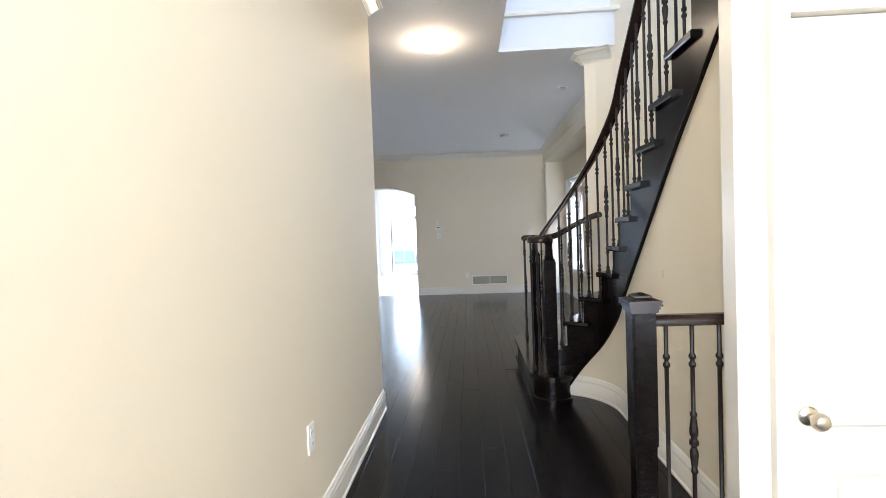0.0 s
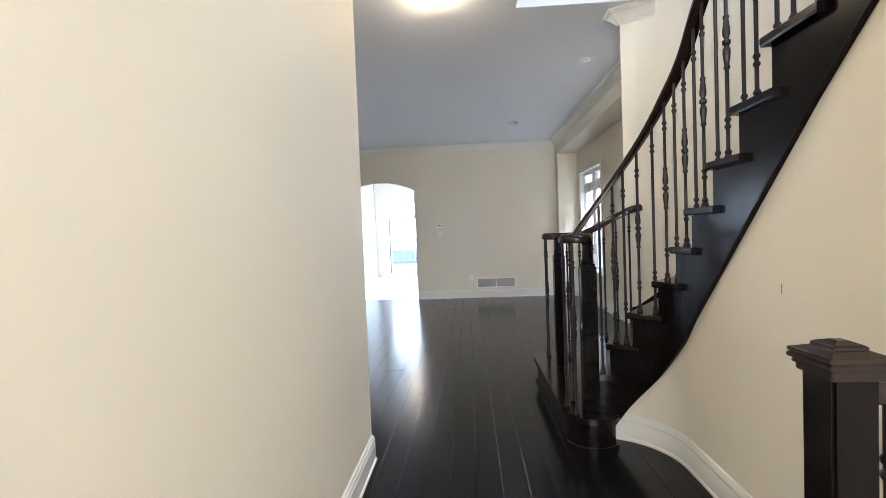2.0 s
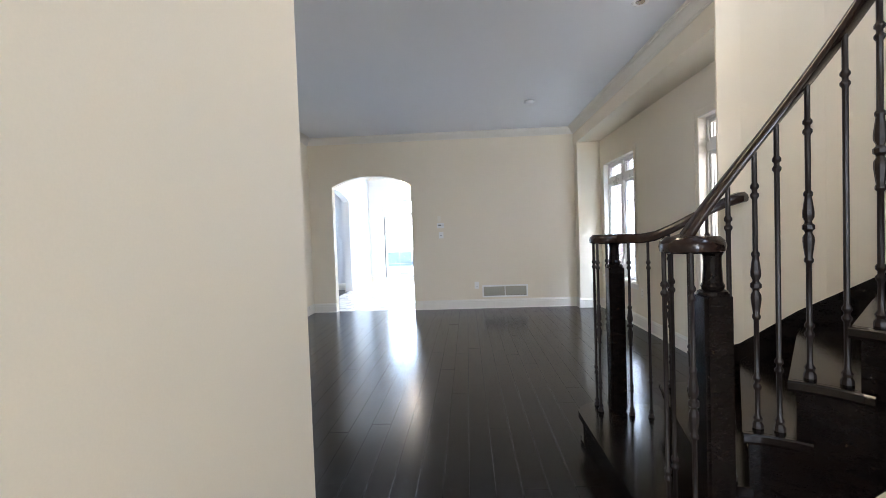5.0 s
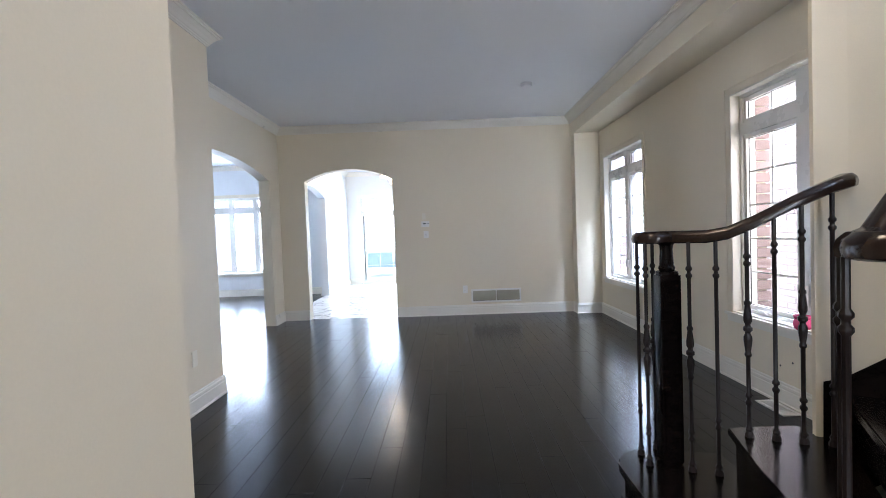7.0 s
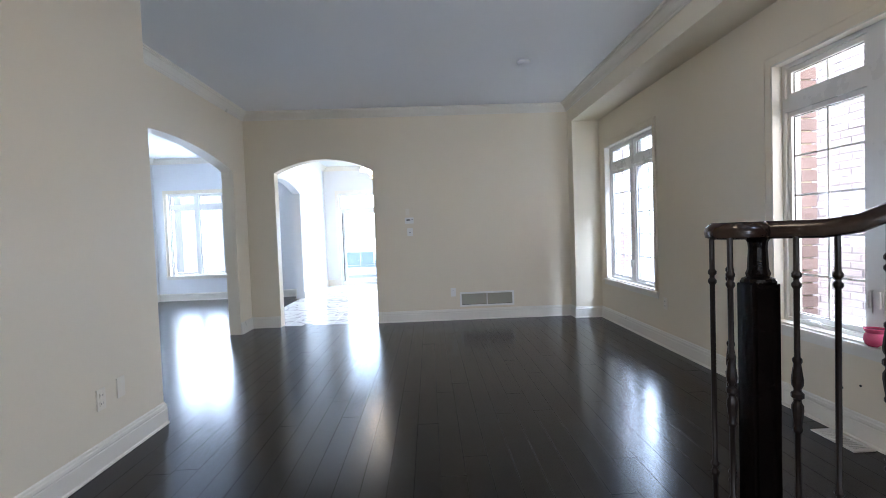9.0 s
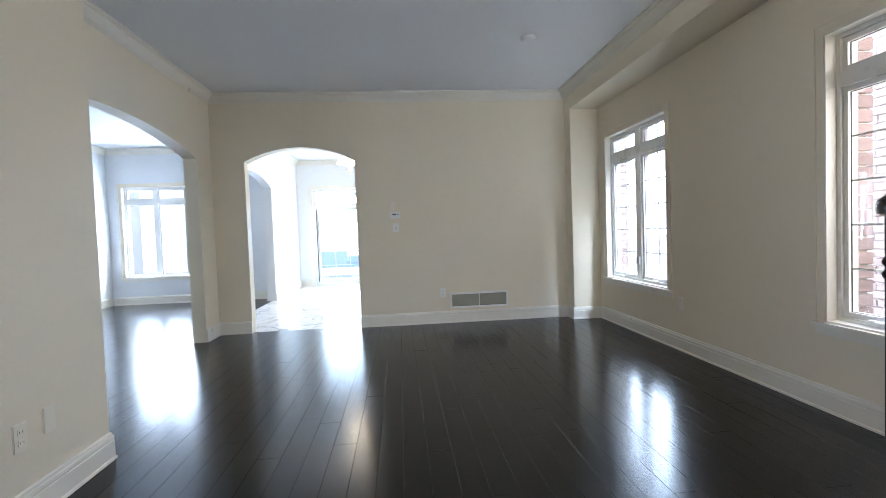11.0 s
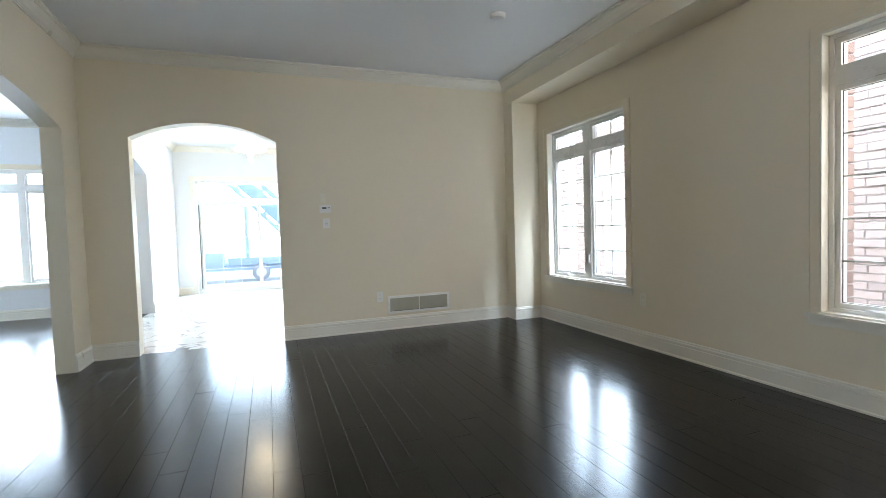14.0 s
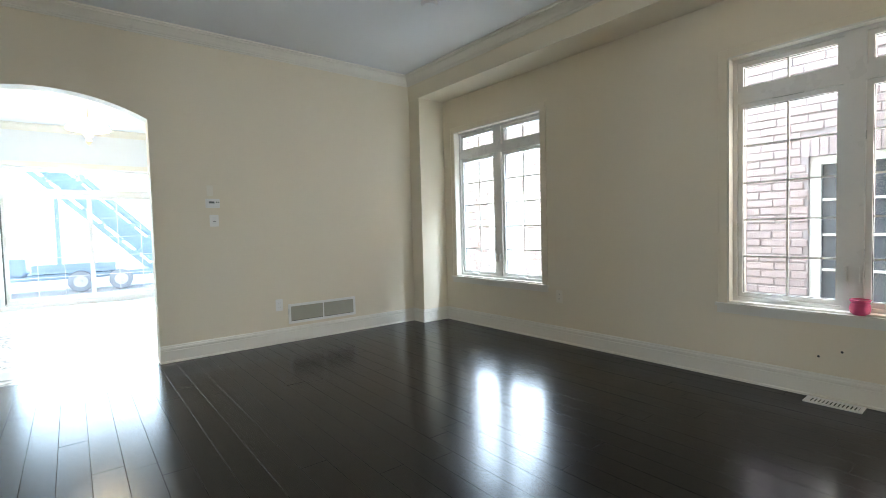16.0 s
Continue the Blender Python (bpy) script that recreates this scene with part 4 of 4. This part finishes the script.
for y0, y1, z0, z1 in openings:
    wd = part("window", boxes((NX + 0.05, NX + 0.12, y0, y0 + 0.09, z0, z1), (NX + 0.05, NX + 0.12, y1 - 0.09, y1, z0, z1), (NX + 0.05, NX + 0.12, y0 + 0.09, y1 - 0.09, z0, z0 + 0.08), (NX + 0.05, NX + 0.12, y0 + 0.09, y1 - 0.09, z1 - 0.08, z1), (NX + 0.06, NX + 0.11, (y0 + y1) / 2 - 0.03, (y0 + y1) / 2 + 0.03, z0 + 0.08, z1 - 0.08)), VINYL, nb, "white vinyl window")
    part("pane", boxes((NX + 0.10, NX + 0.108, y0 + 0.09, y1 - 0.09, z0 + 0.08, z1 - 0.08)), DIMGLASS if y0 < 9 else PALEGLASS, wd)
    zz = [z0 + 0.08 + (z1 - z0 - 0.16) * i / 4 for i in (1, 2, 3)]
    part("muntin", boxes(*[(NX + 0.088, NX + 0.0995, y0 + 0.09, y1 - 0.09, q - 0.012, q + 0.012) for q in zz]), VINYL, wd)
    part("sill", boxes((NX - 0.04, NX + 0.06, y0 - 0.06, y1 + 0.06, z0 - 0.09, z0 - 0.005), bevel=0.01), MORTAR, nb, "pale stone sill")
    yy = y0 - 0.06
    while yy < y1 + 0.06:
        part("soldier_brick", boxes((NX - 0.012, NX + 0.04, yy, yy + 0.062, z1 + 0.004, z1 + 0.215)), BRICK, nb)
        yy += 0.074

# the conveyor truck behind the house
truck = tagged(new("conveyor_truck"), "pale blue steel conveyor truck parked on the building site", "truck")
ty = 23.5
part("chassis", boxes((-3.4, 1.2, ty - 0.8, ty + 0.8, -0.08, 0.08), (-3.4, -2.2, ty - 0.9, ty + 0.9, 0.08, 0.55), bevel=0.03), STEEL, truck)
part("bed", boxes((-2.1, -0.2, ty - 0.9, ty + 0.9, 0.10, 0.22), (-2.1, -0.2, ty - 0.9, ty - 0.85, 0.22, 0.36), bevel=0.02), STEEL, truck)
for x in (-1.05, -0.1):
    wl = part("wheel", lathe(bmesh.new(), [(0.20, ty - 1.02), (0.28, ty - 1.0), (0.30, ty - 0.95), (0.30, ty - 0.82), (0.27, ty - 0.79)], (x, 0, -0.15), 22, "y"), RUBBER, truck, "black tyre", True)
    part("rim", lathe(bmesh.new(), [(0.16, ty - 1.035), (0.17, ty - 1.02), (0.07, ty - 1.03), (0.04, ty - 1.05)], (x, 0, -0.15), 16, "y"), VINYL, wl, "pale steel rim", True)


def strut(bm, p, q, w):
    p, q = Vector(p), Vector(q)
    d = (q - p).normalized()
    s = d.cross(Vector((0, 1, 0))).normalized() * w
    t = Vector((0, w, 0))
    a = [bm.verts.new(p + u) for u in (s + t, s - t, -s - t, -s + t)]
    b = [bm.verts.new(q + u) for u in (s + t, s - t, -s - t, -s + t)]
    bm.faces.new(a)
    bm.faces.new(b)
    for i in range(4):
        bm.faces.new((a[i], a[(i + 1) % 4], b[(i + 1) % 4], b[i]))


A0, A1 = Vector((0.75, ty, 0.08)), Vector((-3.5, ty, 4.5))
up = Vector((0.56, 0, 0.52))
bm = bmesh.new()
for dy in (-0.45, 0.45):
    o = Vector((0, dy, 0))
    strut(bm, A0 + o, A1 + o, 0.06)
    strut(bm, A0 + up + o, A1 + up + o, 0.06)
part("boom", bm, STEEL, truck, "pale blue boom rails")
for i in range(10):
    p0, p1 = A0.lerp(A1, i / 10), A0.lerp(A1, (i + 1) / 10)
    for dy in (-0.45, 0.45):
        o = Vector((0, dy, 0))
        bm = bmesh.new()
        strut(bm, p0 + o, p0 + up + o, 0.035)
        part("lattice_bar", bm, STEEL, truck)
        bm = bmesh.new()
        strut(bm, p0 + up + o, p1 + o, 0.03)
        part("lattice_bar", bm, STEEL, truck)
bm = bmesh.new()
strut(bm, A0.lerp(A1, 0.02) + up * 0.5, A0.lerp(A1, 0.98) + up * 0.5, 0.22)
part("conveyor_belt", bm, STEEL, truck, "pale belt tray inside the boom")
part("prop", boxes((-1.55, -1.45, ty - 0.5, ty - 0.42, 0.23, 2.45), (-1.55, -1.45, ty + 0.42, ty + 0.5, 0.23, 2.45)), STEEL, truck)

# a pale house across the back
far = tagged(new("house_across"), "pale stucco house across the building site", "house")
part("wall", boxes((-24, -13.4, 30, 38, -0.75, 5.6)), STUCCO, far)
bm = bmesh.new()
a = [bm.verts.new(v) for v in ((-24.5, 29.5, 5.6), (-12.9, 29.5, 5.6), (-12.9, 38.5, 5.6), (-24.5, 38.5, 5.6))]
t0, t1 = bm.verts.new((-21.5, 34, 8.2)), bm.verts.new((-16, 34, 8.2))
bm.faces.new(a)
bm.faces.new((a[0], a[1], t1, t0))
bm.faces.new((a[2], a[3], t0, t1))
bm.faces.new((a[1], a[2], t1))
bm.faces.new((a[3], a[0], t0))
part("roof", bm, ROOF, far)
for x in (-22.6, -20.2, -17.6, -15.1):
    for z in (0.6, 3.4):
        w = part("window", boxes((x, x + 1.0, 29.9, 29.99, z, z + 0.06), (x, x + 1.0, 29.9, 29.99, z + 1.24, z + 1.3), (x, x + 0.06, 29.9, 29.99, z + 0.06, z + 1.24), (x + 0.94, x + 1.0, 29.9, 29.99, z + 0.06, z + 1.24)), VINYL, far)
        part("pane", boxes((x + 0.06, x + 0.94, 29.95, 29.985, z + 0.06, z + 1.24)), PALEGLASS, w)

# ---- pieces: planks, tiles, bricks ----
PW = 0.126


def piece_mesh(name, w, d, h, bev, material):
    bm = bmesh.new()
    lo = [bm.verts.new((x * w / 2, y * d / 2, -h)) for x, y in ((-1, -1), (1, -1), (1, 1), (-1, 1))]
    md = [bm.verts.new((x * w / 2, y * d / 2, -bev)) for x, y in ((-1, -1), (1, -1), (1, 1), (-1, 1))]
    hi = [bm.verts.new((x * (w / 2 - bev), y * (d / 2 - bev), 0)) for x, y in ((-1, -1), (1, -1), (1, 1), (-1, 1))]
    bm.faces.new(hi)
    for r, q in ((lo, md), (md, hi)):
        for i in range(4):
            bm.faces.new((r[i], r[(i + 1) % 4], q[(i + 1) % 4], q[i]))
    bmesh.ops.recalc_face_normals(bm, faces=bm.faces[:])
    me = bpy.data.meshes.new(name)
    bm.to_mesh(me)
    bm.free()
    me.materials.append(material)
    return me


rng = random.Random(4)
LENS = (0.6, 1.2, 1.5, 1.8, 2.1)
PM = {L: piece_mesh("plank", PW - 0.0010, L - 0.0010, 0.012, 0.0008, WOOD) for L in LENS}
rest_v, rest_f = [], []


def joined(me, x, y, z, tx, ty_):
    base = len(rest_v)
    for v in me.vertices:
        rest_v.append((x + v.co.x, y + v.co.y, z + v.co.z + tx * v.co.x + ty_ * v.co.y))
    for p in me.polygons:
        rest_f.append([base + i for i in p.vertices])


REGION = [(-0.232, 0.95, -3.0, 2.38), (-0.232, 2.31, 2.38, 4.085), (-1.72, 2.31, 4.085, 7.17), (-2.345, 2.31, 7.17, 10.42), (-5.43, -2.345, 7.0, 13.65)]
count = 0
x = -5.6
while x < 2.31:
    xc = x + PW / 2
    spans = sorted((r[2], r[3]) for r in REGION if r[0] - 0.02 <= xc <= r[1] + 0.05)
    merged = []
    for a, b in spans:
        if merged and a <= merged[-1][1] + 0.01:
            merged[-1][1] = max(b, merged[-1][1])
        else:
            merged.append([a, b])
    for a, b in merged:
        y = a - rng.uniform(0, 0.8)
        while y < b:
            L = rng.choice(LENS[1:])
            yc = y + L / 2
            if y + L > b + 0.12:
                fit_l = [q for q in LENS if y + q <= b + 0.12]
                if not fit_l:
                    L = 0.6
                    yc = b + 0.11 - L / 2
                else:
                    L = fit_l[-1]
                    yc = y + L / 2
            dz = rng.uniform(-0.0006, 0.0)
            tx, tl = rng.gauss(0, 0.0008), rng.gauss(0, 0.0003)
            if -1.9 < xc < 1.9 and 5.2 < yc < 10.4 and count < 300:
                ob = new("plank", PM[L])
                ob.parent = floor
                ob.matrix_basis = Matrix.Translation((xc, yc, dz)) @ Euler((tl, -tx, 0)).to_matrix().to_4x4()
                count += 1
            else:
                joined(PM[L], xc, yc, dz - (0.0002 if yc > b - 0.4 else 0), tx, tl)
            y = yc + L / 2
    x += PW
me = bpy.data.meshes.new("planks")
me.from_pydata(rest_v, [], rest_f)
me.materials.append(WOOD)
ob = tagged(new("planks", me), kind="stuff")
ob.parent = floor

# kitchen tiles
TM = piece_mesh("tile", 0.597, 0.597, 0.012, 0.0015, TILE)
kf = bpy.data.objects["floor_kitchen"]
for i in range(9):
    for j in range(9):
        ob = new("tile", TM)
        ob.parent = kf
        ob.location = (-2.2 + i * 0.6, 10.725 + j * 0.6, 0.0)

# bricks of the neighbour's wall, cut to fit at the openings
BLn, BH, PL, PH = 0.256, 0.071, 0.267, 0.0822
SIZES = {}


def brick_mesh(length):
    key = round(length, 2)
    if key not in SIZES:
        bmb = bmesh.new()
        lo = [bmb.verts.new((0.04, y, z)) for y, z in ((-key / 2, 0), (key / 2, 0), (key / 2, BH), (-key / 2, BH))]
        md = [bmb.verts.new((-0.006, y, z)) for y, z in ((-key / 2, 0), (key / 2, 0), (key / 2, BH), (-key / 2, BH))]
        hi = [bmb.verts.new((-0.012, y, z)) for y, z in ((-key / 2 + 0.006, 0.006), (key / 2 - 0.006, 0.006), (key / 2 - 0.006, BH - 0.006), (-key / 2 + 0.006, BH - 0.006))]
        bmb.faces.new(hi)
        for p, q in ((lo, md), (md, hi)):
            for i in range(4):
                bmb.faces.new((p[i], p[(i + 1) % 4], q[(i + 1) % 4], q[i]))
        bmesh.ops.recalc_face_normals(bmb, faces=bmb.faces[:])
        SIZES[key] = bpy.data.meshes.new("brick")
        bmb.to_mesh(SIZES[key])
        bmb.free()
        SIZES[key].materials.append(BRICK)
    return SIZES[key]


rest_v, rest_f = [], []
nbrick = 0
for row in range(74):
    z = -0.75 + row * PH
    free = [(4.0, NE)]
    for o in openings:
        if z + BH > o[2] - 0.095 and z < o[3] + 0.215:
            m = 0.0 if z + BH < o[3] and z > o[2] - 0.005 else 0.062
            free = [q for a, b in free for q in ((a, min(b, o[0] - m)), (max(a, o[1] + m), b)) if q[1] - q[0] > 0.05]
    for a, b in free:
        y = 4.0 + (PL / 2 if row % 2 else 0.0) + rng.uniform(-0.02, 0.02) - PL
        while y < b:
            y0, y1 = max(a + 0.002, y), min(b - 0.002, y + BLn)
            y += PL
            if y1 - y0 < 0.03:
                continue
            me, yc = brick_mesh(y1 - y0), (y0 + y1) / 2
            dx, dz = rng.uniform(-0.007, 0.004), rng.uniform(-0.002, 0.002)
            if 6.5 < yc < 9.6 and 0.2 < z < 2.3 and nbrick < 300:
                ob = new("brick", me)
                ob.parent = core
                ob.location = (NX + dx, yc, z + dz)
                nbrick += 1
            else:
                base = len(rest_v)
                for v in me.vertices:
                    rest_v.append((NX + dx + v.co.x, yc + v.co.y, z + dz + v.co.z))
                for p in me.polygons:
                    rest_f.append([base + i for i in p.vertices])
me = bpy.data.meshes.new("bricks")
me.from_pydata(rest_v, [], rest_f)
me.materials.append(BRICK)
ob = tagged(new("bricks", me), kind="stuff")
ob.parent = core

# brick returns outside the window frames
outer = bpy.data.objects["wall_east"]
RM = bpy.data.meshes.new("brick")
bmb = bmesh.new()
box(bmb, 0, 0.112, -0.012, 0.012, 0, BH, bevel=0.004)
bmb.to_mesh(RM)
bmb.free()
RM.materials.append(REDBRICK)
for a, b in WIN:
    for y in (a + 0.013, b - 0.013):
        for row in range(20):
            ob = new("brick", RM)
            ob.parent = outer
            ob.location = (XR + 0.164 + rng.uniform(0, 0.004), y, WZ0 + 0.006 + row * PH)
